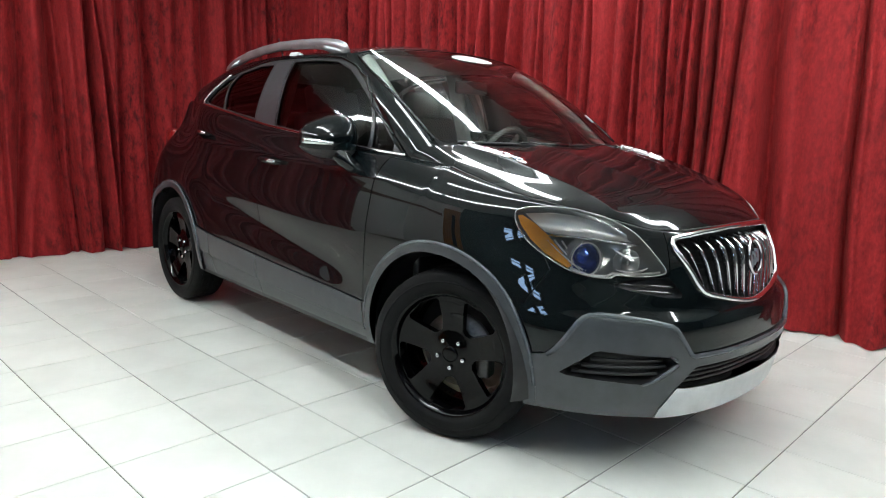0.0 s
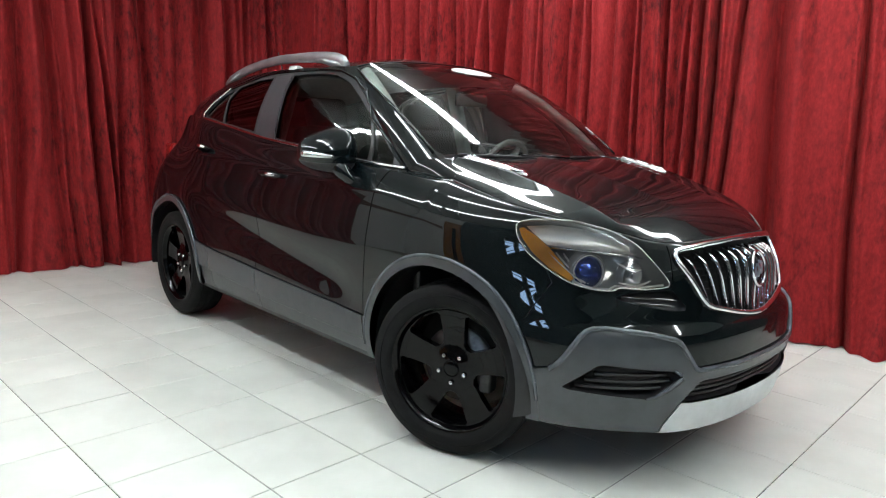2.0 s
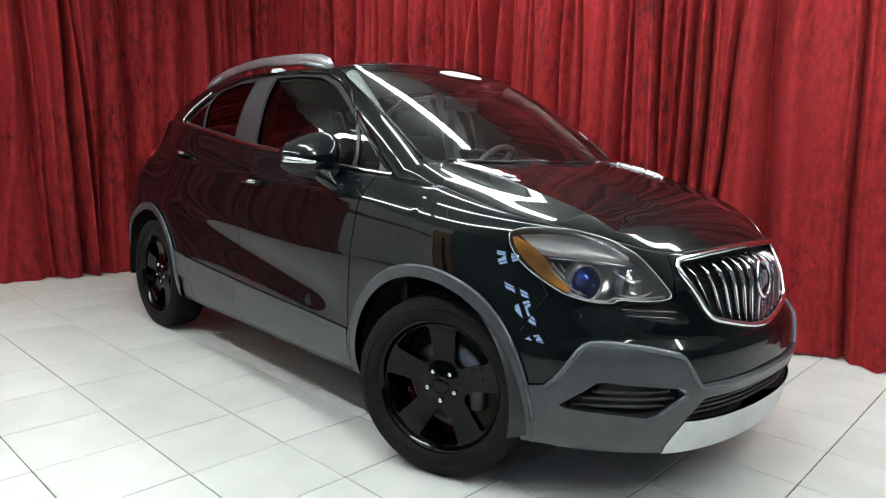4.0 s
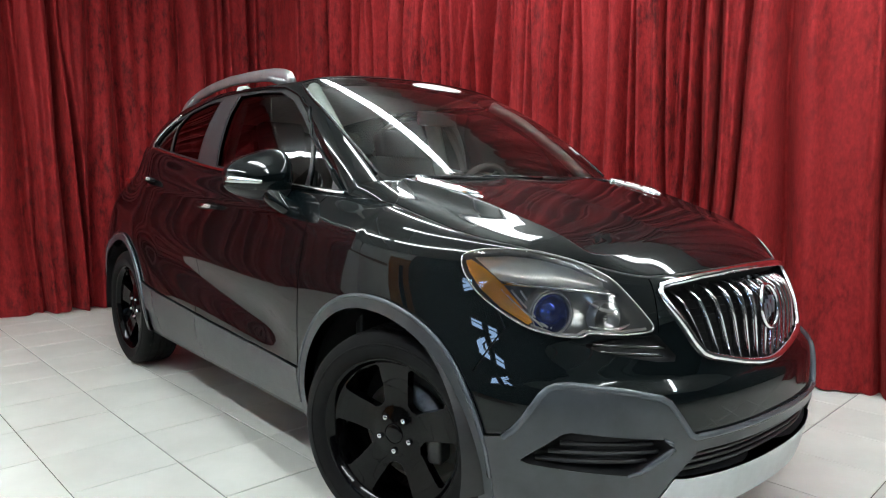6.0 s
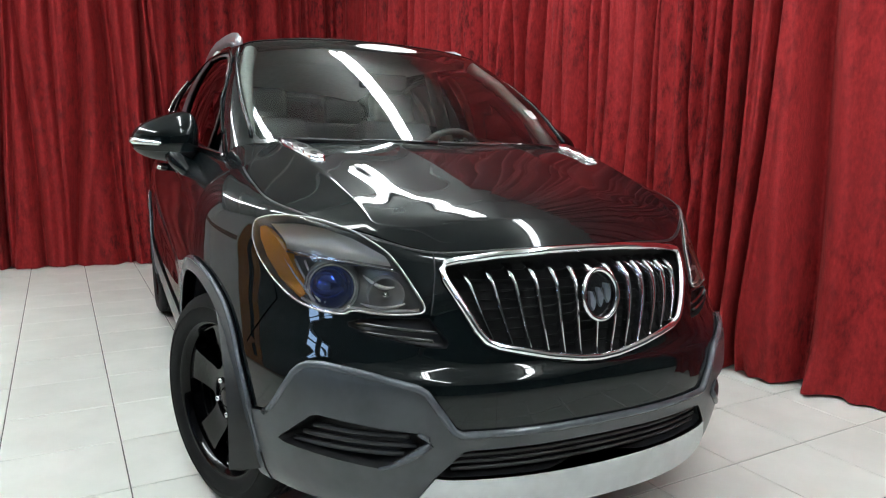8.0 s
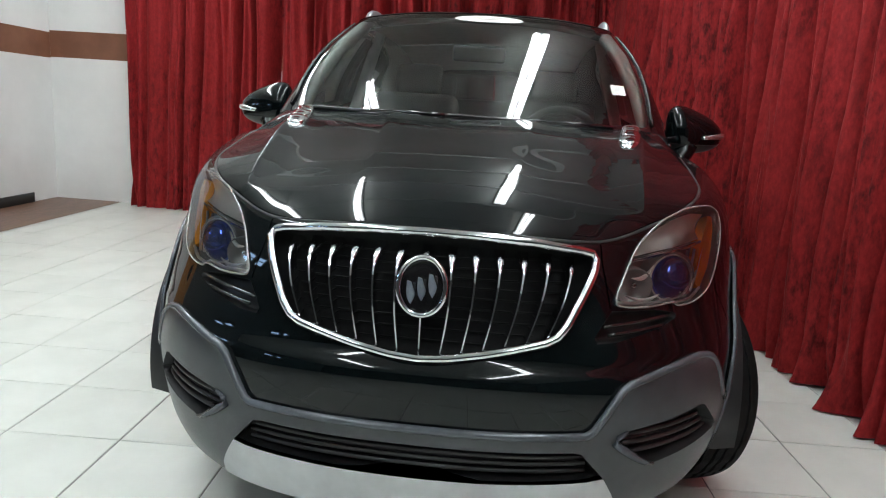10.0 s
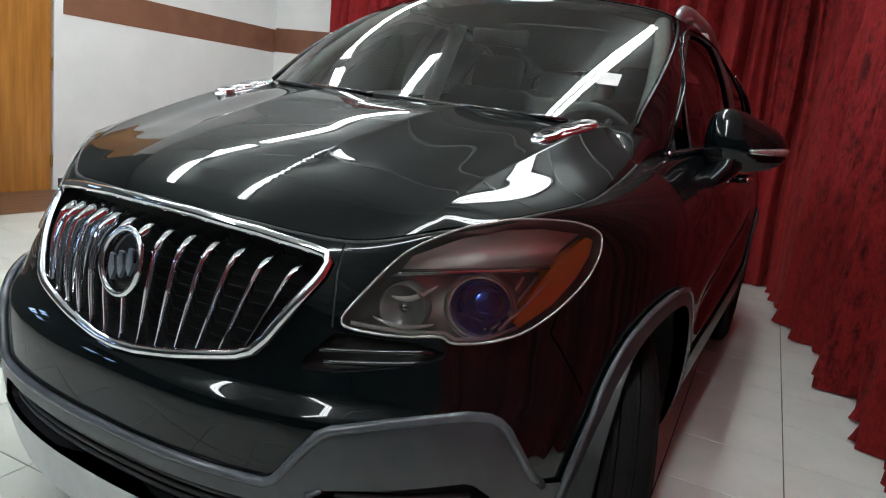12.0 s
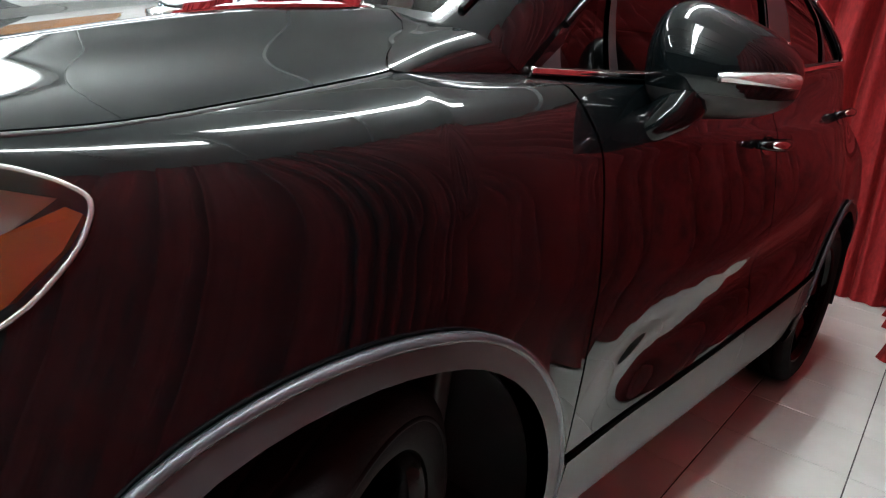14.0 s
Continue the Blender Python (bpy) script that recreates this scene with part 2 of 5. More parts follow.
def tube(points, r, n=8, closed=False, bm=None, flat=1.0):
    """A round bar along a line of points."""
    bm = bm or bmesh.new()
    pts = [Vector(p) for p in points]
    rings = []
    for i, p in enumerate(pts):
        a = pts[i - 1] if (i or closed) else p
        b = pts[(i + 1) % len(pts)] if (i + 1 < len(pts) or closed) else p
        d = (b - a).normalized()
        side = d.cross(Vector((0, 0, 1)))
        if side.length < 1e-3:
            side = d.cross(Vector((1, 0, 0)))
        side.normalize()
        up = side.cross(d)
        rr = r[i] if isinstance(r, (list, tuple)) else r
        rings.append([bm.verts.new(p + (side * math.cos(t) + up * math.sin(t) * flat) * rr) for t in (2 * math.pi * k / n for k in range(n))])
    for a, b in zip(rings, rings[1:] + ([rings[0]] if closed else [])):
        for k in range(n):
            bm.faces.new((a[k], a[(k + 1) % n], b[(k + 1) % n], b[k]))
    if not closed:
        bm.faces.new(rings[0][::-1])
        bm.faces.new(rings[-1])
    return bm


def smooth_line(xs, ys):
    """A cubic through the given pairs that does not overshoot."""
    xs, ys = np.array(xs, float), np.array(ys, float)
    h, d = np.diff(xs), np.diff(ys) / np.diff(xs)
    m = np.zeros(len(xs))
    m[0], m[-1] = d[0], d[-1]
    for i in range(1, len(xs) - 1):
        if d[i - 1] * d[i] > 0:
            w1, w2 = 2 * h[i] + h[i - 1], h[i] + 2 * h[i - 1]
            m[i] = (w1 + w2) / (w1 / d[i - 1] + w2 / d[i])

    def f(x):
        x = min(max(x, xs[0]), xs[-1])
        i = min(int(np.searchsorted(xs, x, side="right")) - 1, len(xs) - 2)
        t = (x - xs[i]) / h[i]
        return float((1 + 2 * t) * (1 - t) ** 2 * ys[i] + t * (1 - t) ** 2 * h[i] * m[i] + t * t * (3 - 2 * t) * ys[i + 1] + t * t * (t - 1) * h[i] * m[i + 1])

    return f


def step(a, b, x):
    t = min(max((x - a) / (b - a), 0.0), 1.0)
    return t * t * (3 - 2 * t)


def inside(p, poly):
    hit, n = False, len(poly)
    for i in range(n):
        (x1, y1), (x2, y2) = poly[i], poly[(i + 1) % n]
        if (y1 > p[1]) != (y2 > p[1]) and p[0] < (x2 - x1) * (p[1] - y1) / (y2 - y1) + x1:
            hit = not hit
    return hit

# ---- the car: smooth sheets, cut into panels in their flat layout and then laid onto the form ----
XC, XR, U1 = -0.10, -2.75, 1.35
U2 = U1 + XC - XR
UEND = U2 + 1.3
front_x = smooth_line([0.15, 0.26, 0.36, 0.46, 0.54, 0.572, 0.592, 0.606, 0.620, 0.645, 0.70, 0.775, 0.85, 0.92, 1.05], [0.78, 0.82, 0.836, 0.846, 0.845, 0.842, 0.834, 0.820, 0.811, 0.806, 0.802, 0.795, 0.778, 0.755, 0.72])
rear_x = smooth_line([0.2, 0.5, 0.8, 1.0, 1.2, 1.4], [-3.32, -3.40, -3.37, -3.29, -3.13, -2.92])
half_w = smooth_line([0.15, 0.22, 0.30, 0.42, 0.55, 0.75, 0.90, 1.0, 1.1, 1.2, 1.3], [0.76, 0.81, 0.855, 0.878, 0.885, 0.888, 0.872, 0.852, 0.818, 0.787, 0.752])
round_p = smooth_line([0.15, 0.45, 0.60, 0.72, 0.85, 1.0], [2.5, 2.5, 2.4, 2.1, 1.88, 1.9])
top_front = smooth_line([0, 14, 28, 42, 53, 63, 77, 90], [0.893, 0.889, 0.878, 0.920, 0.955, 0.977, 1.016, 1.054])
top_side = smooth_line([-2.75, -2.45, -2.27, -1.45, -1.08, -0.6, -0.35, -0.1], [1.292, 1.284, 1.268, 1.165, 1.135, 1.090, 1.074, 1.054])
tuck_front = smooth_line([0, 25, 45, 63, 76, 84, 90], [0.045, 0.03, 0.03, 0.07, 0.110, 0.119, 0.12])
tuck_side = smooth_line([-2.75, -1.0, -0.75, -0.55, -0.35, -0.2, -0.1], [0.03, 0.018, 0.028, 0.058, 0.096, 0.118, 0.12])
low_front = smooth_line([0, 25, 40, 60, 90], [0.235, 0.235, 0.245, 0.25, 0.27])


def plan_top(u):
    if u <= U1:
        return top_front(90 * max(u, 0) / U1), tuck_front(90 * max(u, 0) / U1), low_front(90 * max(u, 0) / U1)
    if u <= U2:
        x = XC - (u - U1)
        return top_side(x), tuck_side(x), 0.28
    a = (u - U2) / 1.3
    return 1.292 - 0.13 * step(0.3, 1, a), 0.03, 0.30


def low_sheet(u, z):
    """The wrap of front end, fenders, doors and tail on the right-hand side, as a positive half width."""
    zt, tuck, zb = plan_top(u)
    s = min(max(((z - zb) / (zt - zb) - 0.80) / 0.20, 0.0), 0.999)
    pull = tuck * (1 - math.sqrt(1 - s * s))
    w, p = half_w(z), round_p(z)
    if u <= U1:
        a = math.radians(90 * max(u, 0.0) / U1)
        f = front_x(z) - pull * math.cos(a)
        return Vector((XC + (f - XC) * max(math.cos(a), 0) ** (2 / p), (w - pull * math.sin(a)) * math.sin(a) ** (2 / p), z))
    if u <= U2:
        x = XC - (u - U1)
        y = (w - pull) * (1 - 0.035 * step(-2.0, -2.75, x) - 0.13 * step(0.90, 1.25, z) * step(-2.22, -2.80, x)) + 0.030 * step(-1.4, -2.2, x) * step(1.1, 1.3, z)
        doors = step(-0.42, -0.75, x) * step(-2.35, -1.95, x)
        y -= 0.024 * doors * math.exp(-(((z - 0.625 + 0.13 * (x + 1.1)) / 0.085) ** 2))
        y += 0.006 * step(-0.12, -0.7, x) * math.exp(-(((z - 0.985 + 0.045 * (x + 0.5)) / 0.025) ** 2))
        return Vector((x, y, z))
    a = math.radians(90 * min((u - U2) / 1.3, 1.0))
    r = rear_x(z) + pull * math.sin(a)
    e = 0.75 + 0.4 * step(0.6, 1.15, z)
    side = (w - pull) * (0.965 - 0.13 * step(0.90, 1.25, z) * step(-2.22, -2.80, XR)) + 0.030 * step(1.1, 1.3, z)
    return Vector((XR + (r - XR) * math.sin(a) ** e, side * max(math.cos(a), 0) ** e, z))


def uy(y, z):
    """Where across the front a half width y lies in the flat layout."""
    if y <= 0:
        return -0.05
    return U1 / 90 * math.degrees(math.asin(min((y / half_w(z)) ** (round_p(z) / 2), 1)))


def ux(x, z=0.6):
    if x <= XC:
        return U1 + XC - x
    return U1 / 90 * math.degrees(math.acos(min(((x - XC) / (front_x(z) - XC)) ** (round_p(z) / 2), 1)))


def from_front(pairs):
    return [(uy(y, z), z) for y, z in pairs]


def from_side(pairs):
    return [(ux(x, z), z) for x, z in pairs]


def disc(x0, z0, r, n=56):
    return from_side([(x0 + r * math.cos(2 * math.pi * k / n), z0 + r * math.sin(2 * math.pi * k / n)) for k in range(n)])


def strips(line, width=0.005):
    """Thin quads along a line in the flat layout: the joints between panels."""
    out = []
    for a, b in zip(line, line[1:]):
        d = Vector((b[0] - a[0], b[1] - a[1])).normalized()
        n = Vector((-d.y, d.x)) * width / 2
        e = d * 0.001
        out.append([(a[0] - e.x + n.x, a[1] - e.y + n.y), (b[0] + e.x + n.x, b[1] + e.y + n.y), (b[0] + e.x - n.x, b[1] + e.y - n.y), (a[0] - e.x - n.x, a[1] - e.y - n.y)])
    return out


def cut_sheet(us, limits, rows, zones):
    """Splits a flat grid along the outlines of zones (name, outline) and sorts its faces, the first zone that holds a face taking it."""
    bm = bmesh.new()
    grid = []
    for u in us:
        lo, hi = limits(u)
        grid.append([bm.verts.new((u, lo + (hi - lo) * k / rows, 0)) for k in range(rows + 1)])
    for a, b in zip(grid, grid[1:]):
        for k in range(rows):
            bm.faces.new((a[k], b[k], b[k + 1], a[k + 1]))

    def box(f):
        xs, ys = [v.co.x for v in f.verts], [v.co.y for v in f.verts]
        return min(xs), max(xs), min(ys), max(ys)

    def near(b, x0, x1, y0, y1):
        return b[0] <= x1 and b[1] >= x0 and b[2] <= y1 and b[3] >= y0

    for _, poly in zones:
        px, py = [p[0] for p in poly], [p[1] for p in poly]
        cand = [f for f in bm.faces if near(box(f), min(px), max(px), min(py), max(py))]
        for (x1, y1), (x2, y2) in zip(poly, poly[1:] + poly[:1]):
            if math.hypot(x2 - x1, y2 - y1) < 1e-6:
                continue
            lim = (min(x1, x2) - 1e-4, max(x1, x2) + 1e-4, min(y1, y2) - 1e-4, max(y1, y2) + 1e-4)
            sub = [f for f in cand if near(box(f), *lim)]
            if not sub:
                continue
            taken = set(sub)
            rest = [f for f in cand if f not in taken]
            geom = sub + list({e for f in sub for e in f.edges}) + list({v for f in sub for v in f.verts})
            out = bmesh.ops.bisect_plane(bm, geom=geom, dist=1e-5, plane_co=(x1, y1, 0), plane_no=(y2 - y1, x1 - x2, 0))
            cand = rest + [g for g in out["geom"] if isinstance(g, bmesh.types.BMFace)]
    sorted_faces = {}
    boxes = [(name, poly, min(p[0] for p in poly), max(p[0] for p in poly), min(p[1] for p in poly), max(p[1] for p in poly)) for name, poly in zones]
    for f in bm.faces:
        c = f.calc_center_median()
        for name, poly, x0, x1, y0, y1 in boxes:
            if x0 <= c.x <= x1 and y0 <= c.y <= y1 and inside((c.x, c.y), poly):
                break
        else:
            name = "rest"
        sorted_faces.setdefault(name, []).append([(round(v.co.x, 6), round(v.co.y, 6)) for v in f.verts])
    bm.free()
    return sorted_faces


def laid(sheet, faces, off=0.0, thick=0.006, side=-1, flip=False, least=0.0):
    """Lays flat faces onto a sheet, off metres proud of it, with a rim of the given thickness. Gives vertices, faces and corner normals."""
    index, pts, nor, out, corner = {}, [], [], [], []
    h = 1e-3
    for face in faces:
        for u, v in face:
            if (u, v) not in index:
                index[(u, v)] = len(pts)
                p = sheet(u, v)
                q = max(u, least)
                du = sheet(q + h, v) - (sheet(q - h, v) if q - h > 0 else sheet(q, v))
                dv = sheet(q, v + h) - sheet(q, v - h)
                n = du.cross(dv)
                n = n.normalized() if n.length > 1e-12 else Vector((1, 0, 0))
                if flip:
                    n = -n
                pts.append(p + n * off)
                nor.append(n)
    count = {}
    for face in faces:
        ids = [index[q] for q in face]
        if flip:
            ids.reverse()
        out.append(ids)
        for a, b in zip(ids, ids[1:] + ids[:1]):
            count[(min(a, b), max(a, b))] = count.get((min(a, b), max(a, b)), 0) + 1
    corner = [nor[i] for ids in out for i in ids]
    if thick:
        inner = {}
        for ids in list(out):
            for a, b in zip(ids, ids[1:] + ids[:1]):
                if count[(min(a, b), max(a, b))] == 1 and not (abs(pts[a].y) < 2e-3 and abs(pts[b].y) < 2e-3):
                    for k in (a, b):
                        if k not in inner:
                            inner[k] = len(pts)
                            pts.append(pts[k] - nor[k] * thick)
                            nor.append(nor[k])
                    q = [b, a, inner[a], inner[b]]
                    n = (pts[a] - pts[b]).cross(nor[a]).normalized()
                    out.append(q)
                    corner += [n] * 4
    pts = [Vector((p.x, side * p.y, p.z)) for p in pts]
    corner = [Vector((n.x, side * n.y, n.z)) for n in corner]
    if side < 0:
        turned, k = [], 0
        fixed = []
        for ids in out:
            turned.append(ids[::-1])
            fixed += corner[k : k + len(ids)][::-1]
            k += len(ids)
        out, corner = turned, fixed
    return pts, out, corner


def panel(name, sheet, faces, mat, parent, sides=(-1, 1), joined=False, label="", **kw):
    """One mesh a side, or both sides in one mesh."""
    made = []
    packs = [laid(sheet, faces, side=s, **kw) for s in sides]
    if joined:
        v, f, n = [], [], []
        for a, b, c in packs:
            f += [[i + len(v) for i in ids] for ids in b]
            v += a
            n += c
        packs = [(v, f, n)]
    for v, f, n in packs:
        made.append(mesh_object(name, v, f, mat, parent, label, normals=n))
    return made


def surf(sheet, u, v, off, side):
    h = 1e-3
    p = sheet(u, v)
    n = (sheet(u + h, v) - (sheet(u - h, v) if u > h else p)).cross(sheet(u, v + h) - sheet(u, v - h))
    p = p + n.normalized() * off
    return Vector((p.x, side * p.y, p.z))


def dense(pairs, gap=0.02, closed=False):
    out = []
    seq = pairs + pairs[:1] if closed else pairs
    for (a, b), (c, d) in zip(seq, seq[1:]):
        n = max(int(math.hypot(c - a, d - b) / gap), 1)
        out += [(a + (c - a) * i / n, b + (d - b) * i / n) for i in range(n)]
    return out if closed else out + [pairs[-1]]


car = tagged(empty("car"), "glossy black compact crossover with grey lower cladding parked on tiles", "car")

GRILLE = [(0, 0.884), (0.12, 0.882), (0.25, 0.873), (0.35, 0.859), (0.376, 0.852), (0.386, 0.838), (0.382, 0.815), (0.325, 0.70), (0.305, 0.674), (0.28, 0.662), (0.15, 0.632), (0.06, 0.616), (0, 0.612)]
LAMP = [(0.769, 0.916), (0.766, 0.927), (0.753, 0.937), (0.733, 0.944), (0.69, 0.947), (0.65, 0.944), (0.60, 0.932), (0.55, 0.910), (0.50, 0.876), (0.475, 0.840), (0.455, 0.80), (0.43, 0.742), (0.47, 0.733), (0.53, 0.730), (0.588, 0.736), (0.602, 0.723), (0.65, 0.725), (0.70, 0.743), (0.735, 0.786), (0.757, 0.833), (0.769, 0.885)]


def rounded(poly, times=2):
    """Cuts the corners of a closed outline."""
    for _ in range(times):
        out = []
        for (a, b), (c, d) in zip(poly, poly[1:] + poly[:1]):
            out += [(a * 0.78 + c * 0.22, b * 0.78 + d * 0.22), (a * 0.22 + c * 0.78, b * 0.22 + d * 0.78)]
        poly = out
    return poly


LAMP = rounded(LAMP)
VENT = [(0.60, 0.708), (0.575, 0.716), (0.535, 0.724), (0.43, 0.728), (0.392, 0.672), (0.40, 0.658), (0.45, 0.660), (0.56, 0.683), (0.60, 0.698)]
FOG = [(0.748, 0.402), (0.742, 0.414), (0.69, 0.484), (0.675, 0.490), (0.48, 0.468), (0.458, 0.456), (0.452, 0.442), (0.53, 0.380), (0.555, 0.372), (0.735, 0.394)]
INTAKE = [(0, 0.425), (0.355, 0.425), (0.378, 0.420), (0.435, 0.352), (0.40, 0.347), (0, 0.340)]
SKID = [(0, 0.340), (0.40, 0.347), (0.435, 0.352), (0.475, 0.270), (0.48, 0.10), (0, 0.10)]
CLAD_EDGE = [(0.775, 0.462), (0.762, 0.485), (0.738, 0.545), (0.720, 0.582), (0.705, 0.598), (0.69, 0.605), (0.66, 0.609), (0.56, 0.596), (0.48, 0.578), (0.462, 0.567), (0.452, 0.552), (0.402, 0.476), (0.385, 0.466), (0, 0.466)]
clad_front = from_side([(0.36, 0.458), (0.41, 0.452)]) + from_front(CLAD_EDGE) + from_front([(0, 0.10)]) + [(ux(0.36, 0.3), 0.10)]
SILL_TOP = [(-0.30, 0.450), (-0.46, 0.455), (-0.60, 0.460), (-1.24, 0.487), (-1.90, 0.522), (-2.07, 0.538), (-2.2, 0.556)]
SILL_LOW = [(-2.2, 0.412), (-1.90, 0.392), (-1.24, 0.360), (-0.60, 0.351), (-0.30, 0.348)]
sill = from_side(SILL_TOP + SILL_LOW)
sill_gap = from_side(SILL_LOW[::-1] + [(x, z - 0.011) for x, z in SILL_LOW])
rocker = from_side([(x, z - 0.011) for x, z in SILL_LOW[::-1]] + [(-2.2, 0.1), (-0.3, 0.1)])
tail_clad = from_side([(-2.70, 0.62), (-2.95, 0.60)]) + [(UEND + 0.1, 0.60), (UEND + 0.1, 0.1), (ux(-2.7), 0.1)]
ARCH = [(-0.01, 0.35, 0.392), (-2.555, 0.35, 0.392)]
zones = [("arch", disc(*a)) for a in ARCH]
zones += [(key, disc(a[0], a[1], 0.436)) for key, a in zip(("flare_front", "flare_rear"), ARCH)]
zones += [("fog", from_front(FOG)), ("intake", from_front(INTAKE)), ("skid", from_front(SKID))]
joints = [
    from_side([(-0.455, 0.20), (-0.455, 0.50), (-0.45, 0.62), (-0.43, 0.90), (-0.42, 1.10)]),
    from_side([(-1.405, 0.20), (-1.405, 0.50), (-1.385, 0.80), (-1.345, 1.03), (-1.36, 1.10), (-1.41, 1.20)]),
    from_side([(-1.97, 0.20), (-1.98, 0.50), (-2.10, 0.68), (-2.22, 0.83), (-2.29, 1.0), (-2.30, 1.15), (-2.27, 1.33)]),
    from_front([(0.735, 0.838)]) + from_side([(0.42, 0.74), (0.37, 0.62)]),
    from_front([(0.40, 0.905), (0.41, 0.80), (0.425, 0.735)]),
]
for i, line in enumerate(joints[:3]):
    zones += [(f"joint{i}", q) for q in strips(line, 0.006)]
zones += [("clad_front", clad_front), ("sill", sill), ("sill_gap", sill_gap), ("rocker", rocker), ("tail_clad", tail_clad)]
zones += [("grille", from_front(GRILLE)), ("lamp", from_front(LAMP)), ("vent", from_front(VENT))]
for i, line in enumerate(joints[3:]):
    zones += [(f"joint{i + 3}", q) for q in strips(line, 0.004)]

zones += [
    ("front_door", from_side([(-0.455, 0.1), (-0.455, 0.50), (-0.45, 0.62), (-0.43, 0.90), (-0.42, 1.10), (-0.42, 1.5), (-1.5, 1.5), (-1.41, 1.2), (-1.36, 1.10), (-1.345, 1.03), (-1.385, 0.80), (-1.405, 0.50), (-1.405, 0.1)])),
    ("rear_door", from_side([(-1.405, 0.1), (-1.405, 0.50), (-1.385, 0.80), (-1.345, 1.03), (-1.36, 1.10), (-1.41, 1.20), (-1.5, 1.5), (-2.27, 1.5), (-2.27, 1.33), (-2.30, 1.15), (-2.29, 1.0), (-2.22, 0.83), (-2.10, 0.68), (-1.98, 0.50), (-1.97, 0.1)])),
    ("front_bumper", [(-0.05, 0.1), (-0.05, 1.2), (uy(0.38, 0.90), 1.2), (uy(0.40, 0.905), 0.905), (uy(0.41, 0.80), 0.80), (uy(0.425, 0.735), 0.735), (uy(0.62, 0.78), 0.78), (uy(0.735, 0.838), 0.838), (ux(0.42, 0.74), 0.74), (ux(0.37, 0.62), 0.62), (ux(0.37, 0.62), 0.1)]),
    ("fender", [(0.2, 0.1), (0.2, 1.5), (ux(-0.42), 1.5), (ux(-0.42), 1.10), (ux(-0.43), 0.90), (ux(-0.45), 0.62), (ux(-0.455), 0.50), (ux(-0.455), 0.1)]),
]
low_us = [U1 * k / 54 for k in range(55)] + [U1 + (U2 - U1) * k / 88 for k in range(1, 89)] + [U2 + 1.3 * k / 20 for k in range(1, 21)]
low = cut_sheet(low_us, lambda u: (plan_top(u)[2], plan_top(u)[0]), 52, zones)
for key in ("fender", "front_door", "rear_door"):
    panel(key, low_sheet, low[key], PAINT, car)
panel("front_bumper", low_sheet, low["front_bumper"], PAINT, car, joined=True)
panel("rear_quarter", low_sheet, low["rest"], PAINT, car, joined=True)
for i in range(5):
    panel("panel_joint", low_sheet, low[f"joint{i}"], BLACK, car, off=-0.006, thick=0)
for key in ("flare_front", "flare_rear"):
    panel("arch_flare", low_sheet, low[key], CLAD, car, off=0.012, thick=0.05, label="grey moulded wheel arch flare")
panel("sill_cladding", low_sheet, low["sill"], CLAD, car, off=0.008, thick=0.03, label="grey plastic sill cladding")
panel("rocker_cover", low_sheet, low["rocker"], CLAD, car, off=-0.004, thick=0.03, label="grey plastic rocker cover")
panel("sill_joint", low_sheet, low["sill_gap"], BLACK, car, off=-0.012, thick=0)
panel("bumper_cladding", low_sheet, low["clad_front"], CLAD, car, joined=True, off=0.009, thick=0.035, label="grey plastic lower bumper cladding")
panel("rear_cladding", low_sheet, low["tail_clad"], CLAD, car, joined=True, off=0.008, thick=0.02)
panel("skid_plate", low_sheet, low["skid"], SILVER, car, joined=True, off=0.012, thick=0.05, label="scuffed silver front skid plate")


# hood
@functools.lru_cache(maxsize=None)
def hood_edge(k):
    """k from 0 at the nose to 1 at the windshield corner."""
    u_end = ux(-0.10)
    u = u_end * k
    return low_sheet(u, plan_top(u)[0])


hood_mid_z = smooth_line([-0.05, 0.0, 0.2, 0.4, 0.55, 0.65, 0.72, 0.80], [1.126, 1.12, 1.090, 1.045, 1.000, 0.958, 0.918, 0.85])


def hood_crease(x):
    return 0.229 - 0.065 * x


def hood_form(x, y):
    """The hood's main form: a crowned skin with two long creases that fade out towards the nose."""
    z = hood_mid_z(x + 0.60 * y * y)
    out = max(abs(y) - hood_crease(x), 0.0)
    return z - step(0.70, 0.30, x) * 0.015 * (1 - math.exp(-out / 0.065))


def hood_ridge(x):
    """Half width of the sharp shoulder that runs from the windshield corner to the grille's upper corner."""
    return 0.582 - 0.15 * x


@functools.lru_cache(maxsize=None)
def hood_breaks(k):
    """Where shoulder and crease cut the way from edge to middle, and how strong the shoulder is."""
    e = hood_edge(k)
    show = step(0.25, 0.45, k)
    if e.y < 0.3:
        return 0.2, 0.6, 0.0
    xm = 0.42 * (1 - k ** 1.6)
    tr = min(max(1 - hood_ridge(e.x + (xm - e.x) * 0.2) / e.y, 0.05), 0.4)
    tc = min(max(1 - hood_crease(e.x + (xm - e.x) * 0.65) / e.y, tr + 0.15), 0.85)
    return 0.2 + (tr - 0.2) * show, 0.6 + (tc - 0.6) * show, show


